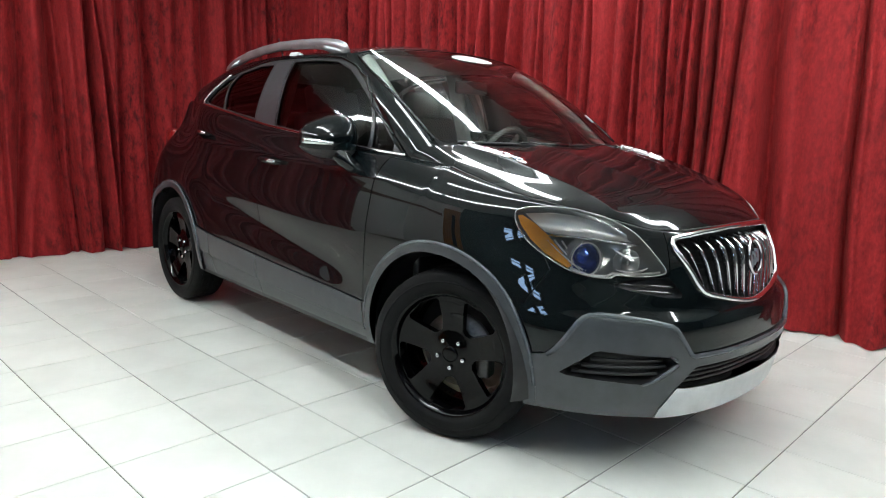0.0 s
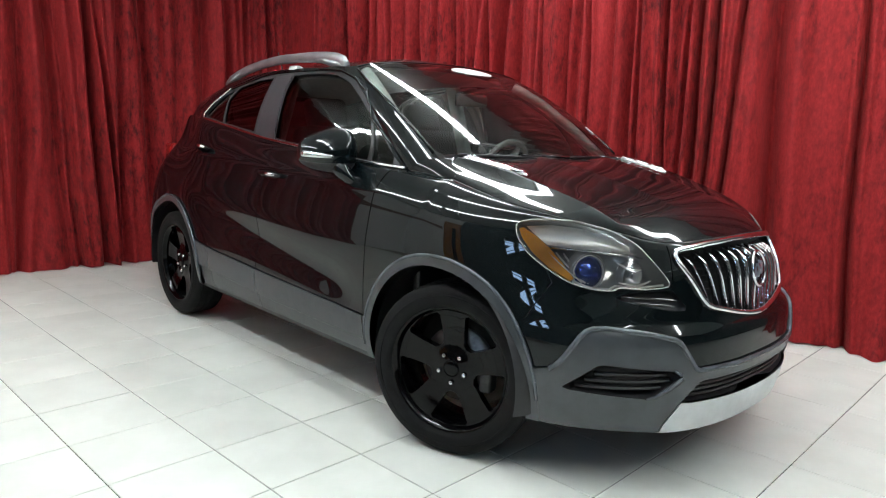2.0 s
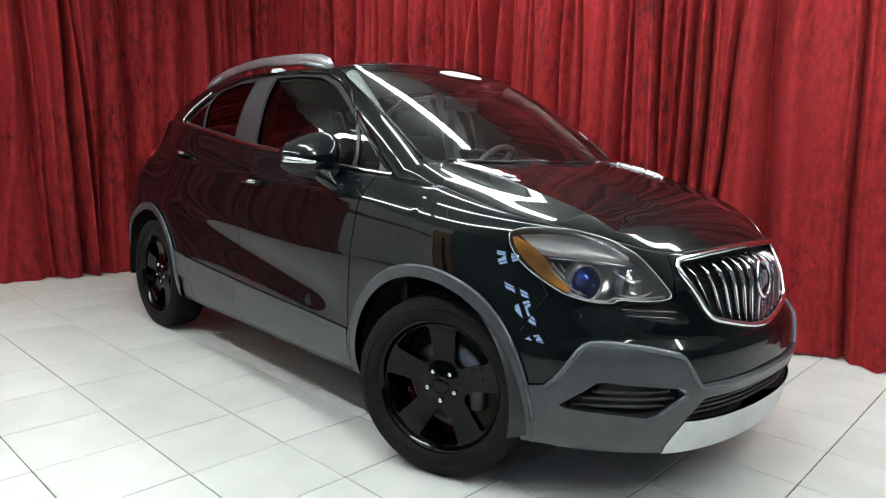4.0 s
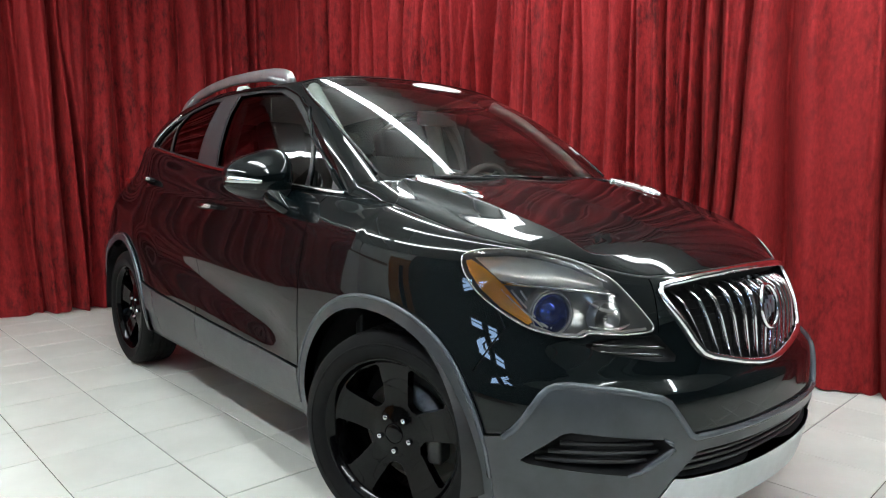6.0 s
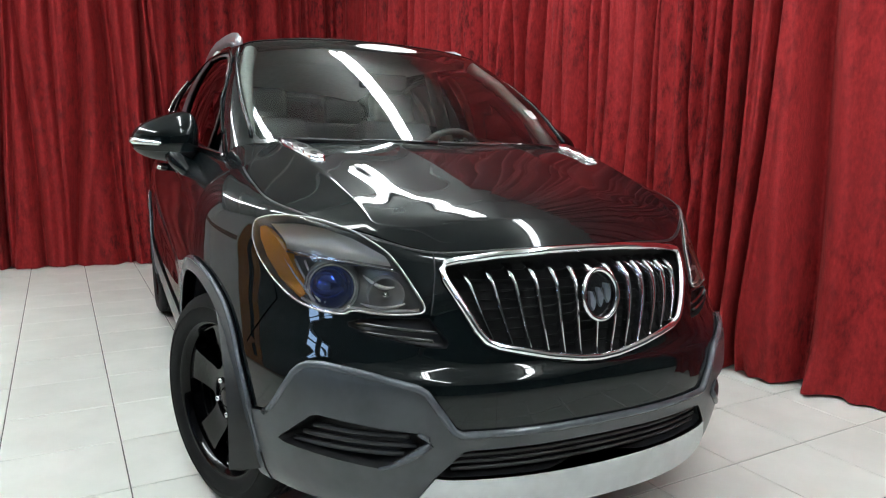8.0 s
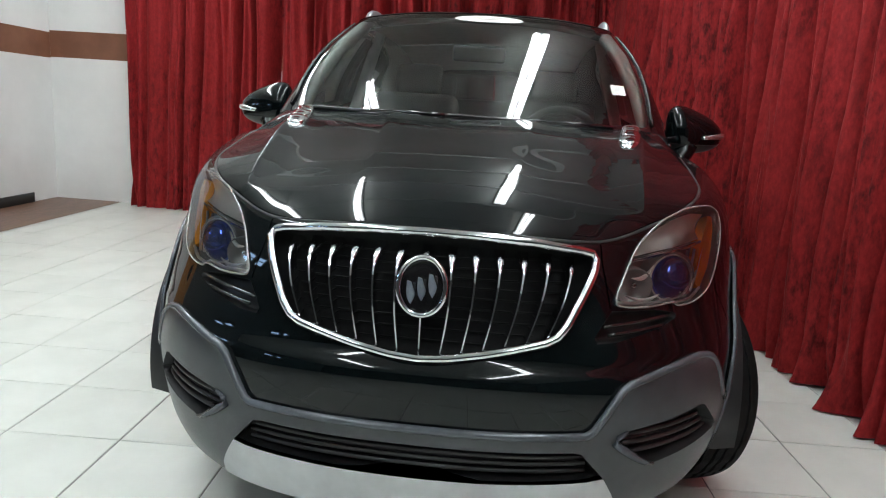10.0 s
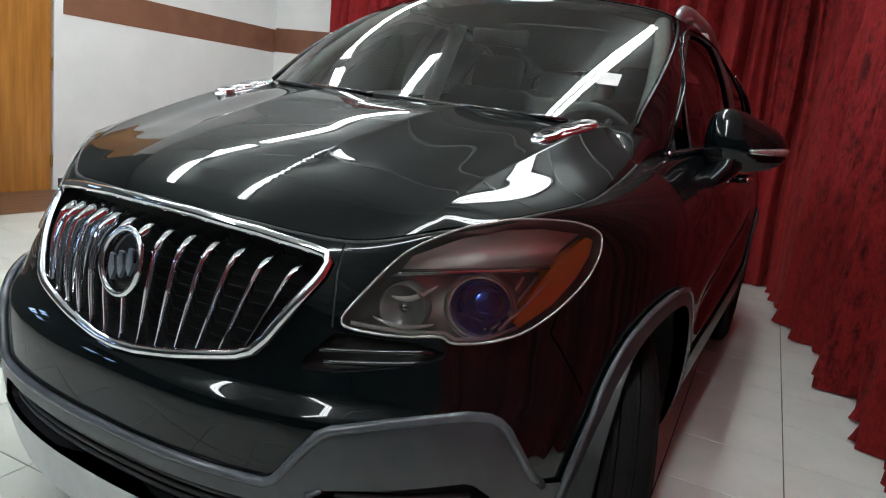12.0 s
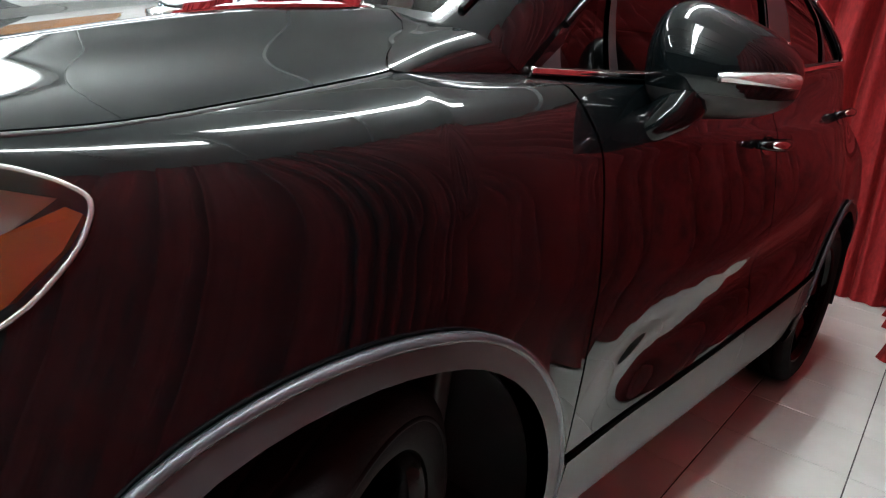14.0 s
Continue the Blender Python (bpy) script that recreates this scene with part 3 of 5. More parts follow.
def hood_sheet(k, t):
    k, t = min(max(k, 0), 1), min(max(t, 0), 1)
    e = hood_edge(k)
    xm = 0.42 * (1 - k ** 1.6)

    def skin(t):
        x = e.x + (xm - e.x) * t + (0.08 * t - 0.16 * step(0, 0.16, t)) * (1 - t) * k ** 5
        y = e.y * (1 - t)
        return x, y, hood_form(x, y) + (e.z - hood_form(e.x, e.y)) * (1 - t) ** 5

    x, y, z = skin(t)
    tr, _, show = hood_breaks(k)
    if show > 0:
        zr = skin(tr)[2] + 0.009
        if t < tr:
            q = t / tr
            crisp = e.z + (zr - e.z) * q + 0.008 * q * (1 - q)
        else:
            d = (t - tr) * e.y
            crisp = z + 0.009 * math.exp(-d / 0.045) - 0.003 * math.exp(-(((d - 0.085) / 0.05) ** 2))
        z += (crisp - z) * show
    # the rear end rises to meet the windshield
    rise = 0.032 * t / tr if t < tr else 0.011 + 0.021 * (1 - t) / (1 - tr)
    return Vector((x, y, z + rise * step(0.45, 1.0, k)))


def hood_grid(k, row):
    """The hood laid out so that shoulder and crease follow rows of the grid."""
    k, row = min(max(k, 0), 1), min(max(row, 0), 1)
    tr, tc, _ = hood_breaks(k)
    if row < 0.2:
        t = 0.006 + (tr - 0.006) * row / 0.2
    elif row < 0.6:
        t = tr + (tc - tr) * (row - 0.2) / 0.4
    else:
        t = tc + (1 - tc) * (row - 0.6) / 0.4
    return hood_sheet(k, t)


hood_us = [(k / 80) ** 1.1 for k in range(81)]
hood_faces = cut_sheet(hood_us, lambda u: (0.0, 1.0), 90, [])["rest"]
seam = [hood_sheet(k / 60, 0.0) - Vector((0, 0, 0.003)) for k in range(61)]
part("hood_joint", tube([Vector((p.x, -p.y, p.z)) for p in seam[::-1]] + seam[1:], 0.0045, 6), BLACK, car)
panel("hood", hood_grid, hood_faces, PAINT, car, joined=True, off=0.0, thick=0.012, least=0.03)


# chromed three-port ornaments on the hood's shoulders
HOOD_TABLE = [(k / 60, t / 40, hood_sheet(k / 60, t / 40)) for k in range(20, 61) for t in range(1, 28)]


def hood_at(x, y, off, side):
    k, t, _ = min(HOOD_TABLE, key=lambda r: (r[2].x - x) ** 2 + (r[2].y - y) ** 2)
    for _ in range(6):
        p, h = hood_sheet(k, t), 1e-3
        a, b = (hood_sheet(k - h, t) - p) / -h, (hood_sheet(k, t + h) - p) / h
        det = a.x * b.y - b.x * a.y
        if abs(det) < 1e-9:
            break
        dx, dy = x - p.x, y - p.y
        k = min(max(k + (dx * b.y - b.x * dy) / det, 0.05), 0.999)
        t = min(max(t + (a.x * dy - dx * a.y) / det, 0.0), 0.98)
    p = hood_sheet(k, t)
    n = (hood_sheet(k - h, t) - p).cross(hood_sheet(k, t + h) - p)
    n = -n if n.z < 0 else n
    p = p + n.normalized() * off
    return Vector((p.x, side * p.y, p.z))


def port_plate(name, cx, cy, a, b, off, high, mat, parent, side, label="", lift=0.0):
    """A domed oval lying on the hood, its rear end lifted, with a rolled rim."""
    bm = bmesh.new()
    n = 28
    lean = -0.15
    rings = []
    for f, o in ((1.0, -0.003), (0.985, high * 0.6), (0.90, high), (0.5, high * 1.08)):
        ring = []
        for i in range(n):
            w = 2 * math.pi * i / n
            ex = math.copysign(abs(math.cos(w)) ** 0.8, math.cos(w)) * a * f
            ey = math.copysign(abs(math.sin(w)) ** 0.8, math.sin(w)) * b * f
            ring.append(bm.verts.new(hood_at(cx + ex, cy + lean * ex + ey, off + o + lift * max(-ex / a, 0.0) * (o > 0), side)))
        rings.append(ring)
    for p, q in zip(rings, rings[1:]):
        for i in range(n):
            bm.faces.new((p[i], p[(i + 1) % n], q[(i + 1) % n], q[i]))
    bm.faces.new(rings[-1])
    bmesh.ops.recalc_face_normals(bm, faces=bm.faces)
    return part(name, bm, mat, parent, label)


for s in (-1, 1):
    ports = port_plate("hood_port", -0.045, 0.546, 0.155, 0.034, 0.0, 0.006, CHROME, car, s, "chrome three-port ornament on the hood")
    for i in range(3):
        cx = 0.050 - 0.092 * i
        cy = 0.546 - 0.15 * (cx + 0.045)
        port_plate("port_ring", cx, cy, 0.042, 0.029, 0.005, 0.007, CHROME, ports, s, lift=0.006)
        port_plate("port_well", cx + 0.004, cy, 0.021, 0.012, 0.0135, 0.001, GLOSS_BLACK, ports, s)


# greenhouse
BASE_X = [-0.05, -0.105, -0.26, -0.37, -0.6, -1.45, -2.15, -2.70, -2.98, -3.04]


def even_line(values):
    """A smooth line over 0, 1, 2 ... that is level at 0, as a mirrored form is at its middle."""
    n = len(values)
    return smooth_line(list(range(-2, n)), [values[2], values[1]] + list(values))


base_x = even_line(BASE_X)
roof_x = even_line([-0.86, -0.875, -0.92, -0.99, -1.15, -1.6, -2.2, -2.60, -2.78, -2.80])
roof_y = smooth_line(range(10), [0.0, 0.30, 0.535, 0.578, 0.592, 0.605, 0.59, 0.52, 0.3, 0.0])
roof_z = even_line([1.582, 1.574, 1.548, 1.534, 1.535, 1.54, 1.50, 1.44, 1.47, 1.475])
front_y = smooth_line([0, 1, 2, 3], [0, 0.35, 0.665, 0.76])
front_z = even_line([1.133, 1.129, 1.122, 1.084])
tail_y = smooth_line([7, 8, 9], [0.72, 0.45, 0.0])


def house_base(k):
    x = base_x(k)
    if k < 3:
        p = Vector((x, front_y(k), front_z(k)))
        if k > 2.4:
            q = low_sheet(ux(x), top_side(x))
            p = p.lerp(q, step(2.4, 3.0, k))
        return p
    if k <= 7:
        return low_sheet(ux(x), top_side(x))
    q = low_sheet(ux(-2.70), top_side(-2.70))
    return Vector((x, q.y * tail_y(k) / 0.72, q.z + (1.16 - q.z) * step(7, 8.6, k)))


def house_top(k):
    return Vector((roof_x(k), roof_y(k), roof_z(k)))


def house_sheet(k, w):
    k = min(max(k, 0), 9)
    a, b = house_base(k), house_top(k)
    p = a.lerp(b, w)
    out = (house_base(min(k + 0.02, 9)) - house_base(max(k - 0.02, 0))).cross(b - a)
    if out.length > 1e-9:
        p += out.normalized() * (0.036 if k < 1.9 else 0.036 - 0.010 * step(1.9, 3.2, k)) * 4 * w * (1 - w)
    return p


TABLE = [(k / 20, w / 20, house_sheet(k / 20, w / 20)) for k in range(36, 160) for w in range(21)]


def on_house(pairs):
    """From (x, z) on the side of the greenhouse to its flat layout."""
    out = []
    for x, z in pairs:
        k, w, _ = min(TABLE, key=lambda r: (r[2].x - x) ** 2 + (r[2].z - z) ** 2)
        for _ in range(8):
            p, h = house_sheet(k, w), 1e-3
            a, b = (house_sheet(k + h, w) - p) / h, (house_sheet(k, w + h) - p) / h
            det = a.x * b.z - b.x * a.z
            if abs(det) < 1e-9:
                break
            dx, dz = x - p.x, z - p.z
            k = min(max(k + (dx * b.z - b.x * dz) / det, 1.6), 8)
            w = min(max(w + (a.x * dz - dx * a.z) / det, 0.0), 1.0)
        out.append((k, w))
    return out


FRONT_PANE = on_house([(-0.600, 1.106), (-1.30, 1.168), (-1.375, 1.176), (-1.425, 1.42), (-1.435, 1.505), (-1.25, 1.508), (-1.06, 1.495), (-0.93, 1.455), (-0.80, 1.380), (-0.685, 1.302)])
FRONT_VENT = on_house([(-0.575, 1.104), (-0.655, 1.280), (-0.55, 1.205), (-0.45, 1.122), (-0.445, 1.094)])
SAIL = on_house([(-0.445, 1.085), (-0.455, 1.122), (-0.49, 1.15), (-0.385, 1.08)])
PILLAR_B = on_house([(-1.385, 1.168), (-1.60, 1.196), (-1.615, 1.505), (-1.455, 1.512), (-1.44, 1.42)])
REAR_PANE = on_house([(-1.625, 1.205), (-1.98, 1.247), (-2.03, 1.38), (-1.99, 1.452), (-1.80, 1.488), (-1.64, 1.495)])
QUARTER = on_house([(-2.01, 1.250), (-2.245, 1.281), (-2.262, 1.294), (-2.11, 1.415), (-2.035, 1.435), (-2.05, 1.38)])
FRAMES = on_house([(-0.42, 1.080), (-0.60, 1.095), (-1.40, 1.166), (-1.98, 1.236), (-2.25, 1.270), (-2.285, 1.292), (-2.12, 1.435), (-1.99, 1.472), (-1.80, 1.508), (-1.62, 1.520), (-1.44, 1.524), (-1.23, 1.522), (-1.04, 1.508), (-0.90, 1.465), (-0.775, 1.388), (-0.65, 1.297), (-0.50, 1.178)])
SCREEN = [(-0.1, 0.03), (1.2, 0.03), (1.84, 0.035), (1.92, 0.07), (1.95, 0.12), (2.22, 0.5), (2.56, 0.93), (2.50, 0.965), (2.2, 0.972), (-0.1, 0.972)]
FRIT = [(-0.1, 0.005), (1.2, 0.005), (1.93, 0.008), (1.975, 0.07), (2.255, 0.5), (2.62, 0.95), (2.60, 0.985), (-0.1, 0.99)]
BACK_PANE = [(7.8, 0.08), (9.1, 0.06), (9.1, 0.9), (7.9, 0.88)]
house_zones = [("front_window", FRONT_PANE), ("vent_window", FRONT_VENT), ("sail", SAIL), ("pillar", PILLAR_B), ("rear_window", REAR_PANE), ("quarter_window", QUARTER), ("window_frame", FRAMES), ("windshield", SCREEN), ("windshield_border", FRIT), ("tail_window", BACK_PANE)]
house_us = [3 * k / 60 for k in range(61)] + [3 + 5 * k / 80 for k in range(1, 81)] + [8 + k / 12 for k in range(1, 13)]
house = cut_sheet(house_us, lambda u: (0.0, 1.0), 24, house_zones)
panel("pillar_frame", house_sheet, house["rest"], PAINT, car, joined=True, thick=0.02)
panel("windshield", house_sheet, house["windshield"], WINDSHIELD, car, joined=True, off=-0.002, thick=0)
panel("windshield_border", house_sheet, house["windshield_border"], GLOSS_BLACK, car, joined=True, off=-0.002, thick=0.01)
panel("window_frame", house_sheet, house["window_frame"], BLACK, car, off=-0.004, thick=0.03, label="black window surround")
panel("pillar_cover", house_sheet, house["pillar"], SATIN_BLACK, car, off=-0.001, thick=0.01, label="satin black door pillar cover")
panel("sail_cover", house_sheet, house["sail"], SATIN_BLACK, car, off=0.0, thick=0.01)
panel("front_window", house_sheet, house["front_window"], SIDE_GLASS, car, off=-0.012, thick=0)
panel("vent_window", house_sheet, house["vent_window"], TINTED, car, off=-0.010, thick=0)
panel("rear_window", house_sheet, house["rear_window"], TINTED, car, off=-0.010, thick=0)
panel("quarter_window", house_sheet, house["quarter_window"], TINTED, car, off=-0.010, thick=0)
panel("tail_window", house_sheet, house["tail_window"], TINTED, car, joined=True, off=-0.004, thick=0)

# thin painted tubes added to catch lamp highlights along the pillar ridges
for s in (-1, 1):
    for line in ([(1.985, 0.05), (2.00, 0.12), (2.27, 0.5), (2.64, 0.95)], on_house([(-0.47, 1.16), (-0.65, 1.302), (-0.775, 1.394), (-0.90, 1.470), (-1.04, 1.512), (-1.23, 1.526)])):
        pts = []
        for k, w in dense(line, 0.04):
            p = surf(house_sheet, k, w, 0.002, s)
            pts.append(p)
        part("pillar_highlight_tube", tube(pts, 0.0065, 8), PAINT, car)

roof_mid = smooth_line([-2.80, -2.5, -2.2, -1.6, -1.2, -1.0, -0.86], [1.475, 1.535, 1.582, 1.618, 1.616, 1.602, 1.582])


def roof_sheet(k, t):
    k, t = min(max(k, 0), 9), min(max(t, 0), 1)
    e = house_top(k)
    xm = roof_x(0) + (roof_x(9) - roof_x(0)) * (0.5 - 0.5 * math.cos(math.pi * k / 9))
    z = e.z + (roof_mid(xm) - e.z) * (1 - (1 - t) ** 2.2)
    return Vector((e.x + (xm - e.x) * t, e.y * (1 - t), z))


roof_us = [9 * k / 72 for k in range(73)]
roof_faces = [f for f in cut_sheet(roof_us, lambda u: (0.0, 1.0), 16, [])["rest"] if 0.13 < max(q[0] for q in f) and min(q[0] for q in f) < 8.87]
panel("roof", roof_sheet, roof_faces, PAINT, car, joined=True, thick=0.015)

# cowl between hood and windshield
def cowl_strip(name, k0, k1, deep, mat, sides, label=""):
    rows = []
    for i in range(25):
        k = k0 + (k1 - k0) * i / 24
        x = -0.10 - 0.27 * (k - 2.1) / 0.9
        e = hood_sheet(1.0, 1 - k / 2.1) if k <= 2.1 else low_sheet(ux(x), top_side(x))
        b = house_sheet(k, 0.012)
        dip = deep
        rows.append([e + Vector((dip, 0, -dip)), e.lerp(b, 0.5) + Vector((0, 0, -dip)), b + Vector((0, 0, -0.002))])
    v = [Vector((p.x, s * p.y, p.z)) for s in sides for r in rows for p in r]
    f = []
    for n, s in enumerate(sides):
        for i in range(24):
            for j in range(2):
                a = n * 75 + i * 3 + j
                q = [a, a + 3, a + 4, a + 1]
                f.append(q if s > 0 else q[::-1])
    mesh_object(name, v, f, mat, car, label)


cowl_strip("cowl", 0.0, 1.72, 0.010, RUBBER, (-1, 1), "black plastic cowl below the windshield")
for s in (-1, 1):
    cowl_strip("fender_top", 1.70, 3.0, -0.001, PAINT, (s,))


def front_at(y, z, off):
    """A place on the nose, y signed."""
    return surf(low_sheet, max(uy(abs(y), z), 1e-4), z, off, -1 if y < 0 else 1)


def fan(sheet_at, outline, scale, off):
    c = (sum(p[0] for p in outline) / len(outline), sum(p[1] for p in outline) / len(outline))
    return [sheet_at(c[0] + (p[0] - c[0]) * scale, c[1] + (p[1] - c[1]) * scale, off) for p in outline]


def pocket(name, outline, depth, mat, parent, side, shrink=0.97, label="", top=0.0):
    """A bowl behind an opening of the nose."""
    ring = dense(outline, 0.03, True)
    at = lambda y, z, o: front_at(side * y, z, o)
    loops = [fan(at, ring, 1.0, top), fan(at, ring, shrink, -depth * 0.6), fan(at, ring, shrink * 0.9, -depth), fan(at, ring, 0.5, -depth * 1.05), fan(at, ring, 0.02, -depth * 1.08)]
    n, vs, fs = len(ring), [p for lp in loops for p in lp], []
    for a in range(len(loops) - 1):
        for i in range(n):
            q = [a * n + i, a * n + (i + 1) % n, (a + 1) * n + (i + 1) % n, (a + 1) * n + i]
            fs.append(q)
    return mesh_object(name, vs, fs, mat, parent, label)


# grille
full = GRILLE + [(-y, z) for y, z in GRILLE[-2:0:-1]]
back = pocket("grille_backing", full, 0.055, RUBBER, car, 1, 0.99)
ring = dense(full, 0.015, True)
part("grille_surround", tube([front_at(y, z, 0.004) for y, z in ring], 0.0108, 8, True), CHROME, car, "chrome grille surround")
low_edge = smooth_line([0, 0.06, 0.15, 0.28, 0.305, 0.325, 0.382], [0.612, 0.616, 0.632, 0.662, 0.674, 0.70, 0.815])
top_edge = smooth_line([0, 0.12, 0.25, 0.35, 0.386], [0.884, 0.882, 0.873, 0.859, 0.842])
for i in range(13):
    y = (i - 6) * 0.0565
    yb = y * 0.84
    za, zb = top_edge(abs(y)) - 0.006, low_edge(abs(yb)) + 0.006
    bm = bmesh.new()
    rings = []
    for t in (0.0, 0.05, 0.10, 0.16, 0.23, 0.27, 0.35, 0.45, 0.55, 0.65, 0.75, 0.85, 0.93, 1.0):
        z = za + (zb - za) * t
        yy = y + (yb - y) * (t ** 0.8) + math.copysign(0.010, y if i != 6 else 1) * math.sin(math.pi * t) * (i != 6)
        w = 0.0030 + 0.0016 * (1 - t) + 0.0085 * max(1 - t / 0.24, 0.0) ** 0.8
        tip = -0.004 - 0.030 * max(1 - t / 0.24, 0.0) ** 1.2 + 0.006 * math.sin(math.pi * t)
        c, r = front_at(yy, z, tip), front_at(yy, z, tip - 0.022)
        side = Vector((0, 1, 0))
        rings.append([bm.verts.new(q) for q in (r - side * w * 1.1, c - side * w - Vector((0.004, 0, 0)), c - side * w * 0.5, c + side * w * 0.5, c + side * w - Vector((0.004, 0, 0)), r + side * w * 1.1)])
    for a, b in zip(rings, rings[1:]):
        for k in range(6):
            bm.faces.new((a[k], a[(k + 1) % 6], b[(k + 1) % 6], b[k]))
    bm.faces.new(rings[0]), bm.faces.new(rings[-1][::-1])
    bmesh.ops.recalc_face_normals(bm, faces=bm.faces)
    part("grille_bar", bm, CHROME, car, angle=50)
# fine mesh behind the bars
for j in range(9):
    z = 0.645 + j * 0.026
    wide = 0.27 + 0.10 * (j / 8)
    part("grille_mesh_bar", tube([front_at(-wide + 2 * wide * i / 16, z, -0.048) for i in range(17)], 0.0025, 5), RUBBER, car)
# badge: a ring with three plain slanting shapes
badge = part("badge", tube([front_at(0.052 * math.cos(a), 0.772 + 0.060 * math.sin(a), 0.014) for a in (2 * math.pi * k / 40 for k in range(40))], 0.0065, 8, True), CHROME, car, "round chrome badge ring")
plate = bmesh.new()
c0 = plate.verts.new(front_at(0, 0.772, 0.004))
rim = [plate.verts.new(front_at(0.050 * math.cos(a), 0.772 + 0.058 * math.sin(a), 0.004)) for a in (2 * math.pi * k / 32 for k in range(32))]
for i in range(32):
    plate.faces.new((c0, rim[i], rim[(i + 1) % 32]))
part("badge_plate", plate, GLOSS_BLACK, badge)
for i in range(3):
    cy, cz = (i - 1) * 0.0235, 0.770 + (i - 1) * 0.0085
    for shape in ([(-0.0095, 0.022), (-0.0010, 0.020), (0.0085, -0.004), (0.0060, -0.015), (0.0005, -0.026), (-0.0070, -0.014), (-0.0095, 0.0)], [(0.0030, 0.020), (0.0095, 0.020), (0.0100, 0.004), (0.0095, -0.001), (0.0080, 0.004), (0.0060, 0.011), (0.0040, 0.016)]):
        bm = bmesh.new()
        fr = [bm.verts.new(front_at(cy + y, cz + z, 0.013)) for y, z in shape]
        bk = [bm.verts.new(front_at(cy + y * 1.1, cz + z * 1.06, 0.005)) for y, z in shape]
        bm.faces.new(fr)
        for k in range(7):
            bm.faces.new((fr[k], bk[k], bk[(k + 1) % 7], fr[(k + 1) % 7]))
        bmesh.ops.recalc_face_normals(bm, faces=bm.faces)
        part("badge_shape", bm, CHROME if len(shape) and shape[0][0] > 0 else STEEL_BLUE, badge, smooth=False)

# lower intake, fog recesses and vents
wide = INTAKE + [(-y, z) for y, z in INTAKE[-2:0:-1]]
pocket("intake_backing", wide, 0.06, BLACK, car, 1, 0.99)
for j in range(3):
    z = 0.363 + j * 0.019
    part("intake_slat", tube([front_at(-0.40 + 0.8 * i / 24, z, -0.015) for i in range(25)], 0.006, 6), BLACK, car)
for s in (-1, 1):
    pocket("fog_recess", FOG, 0.05, BLACK, car, s, 0.95, "black slatted fog lamp recess", 0.01)
    for j in range(3):
        z = 0.403 + j * 0.025
        a, b = 0.728 - 0.018 * j, 0.475 + 0.028 * abs(j - 1.2)
        part("fog_slat", tube([front_at(s * (a + (b - a) * i / 12), z, -0.012) for i in range(13)], 0.0065, 6), BLACK, car)
    lip = FOG[4:9]
    part("fog_lip", tube([front_at(s * y, z, 0.012) for y, z in dense(lip, 0.02)], [0.004 + 0.006 * math.sin(math.pi * i / (len(dense(lip, 0.02)) - 1)) for i in range(len(dense(lip, 0.02)))], 8), CLAD_LIP, car)
    pocket("lamp_vent", VENT, 0.03, BLACK, car, s, 0.96, "black slotted vent below the headlight")
    for j in range(2):
        part("vent_slat", tube([front_at(s * (0.415 + 0.012 * (1 - j) + (0.15 + 0.02 * j) * i / 8), 0.676 + 0.019 * j + 0.012 * i / 8, -0.006) for i in range(9)], 0.005, 6), GLOSS_BLACK, car)

# rolled lips along the cladding's upper edges
lip = dense([q for q in CLAD_EDGE if q[0] > 0] + [(-y, z) for y, z in CLAD_EDGE[::-1]], 0.02)
part("cladding_lip", tube([front_at(y, z - 0.004, 0.006) for y, z in lip], 0.010, 8), CLAD_LIP, car)
for s in (-1, 1):
    for x0, z0, _ in ARCH:
        arc = []
        for i in range(49):
            a = math.radians(-2 + 184 * i / 48)
            x, z = x0 + 0.431 * math.cos(a), z0 + 0.431 * math.sin(a)
            arc.append(surf(low_sheet, ux(x, z), z, 0.009, s))
        part("flare_lip", tube(arc, 0.0075, 6), CLAD_LIP, car)

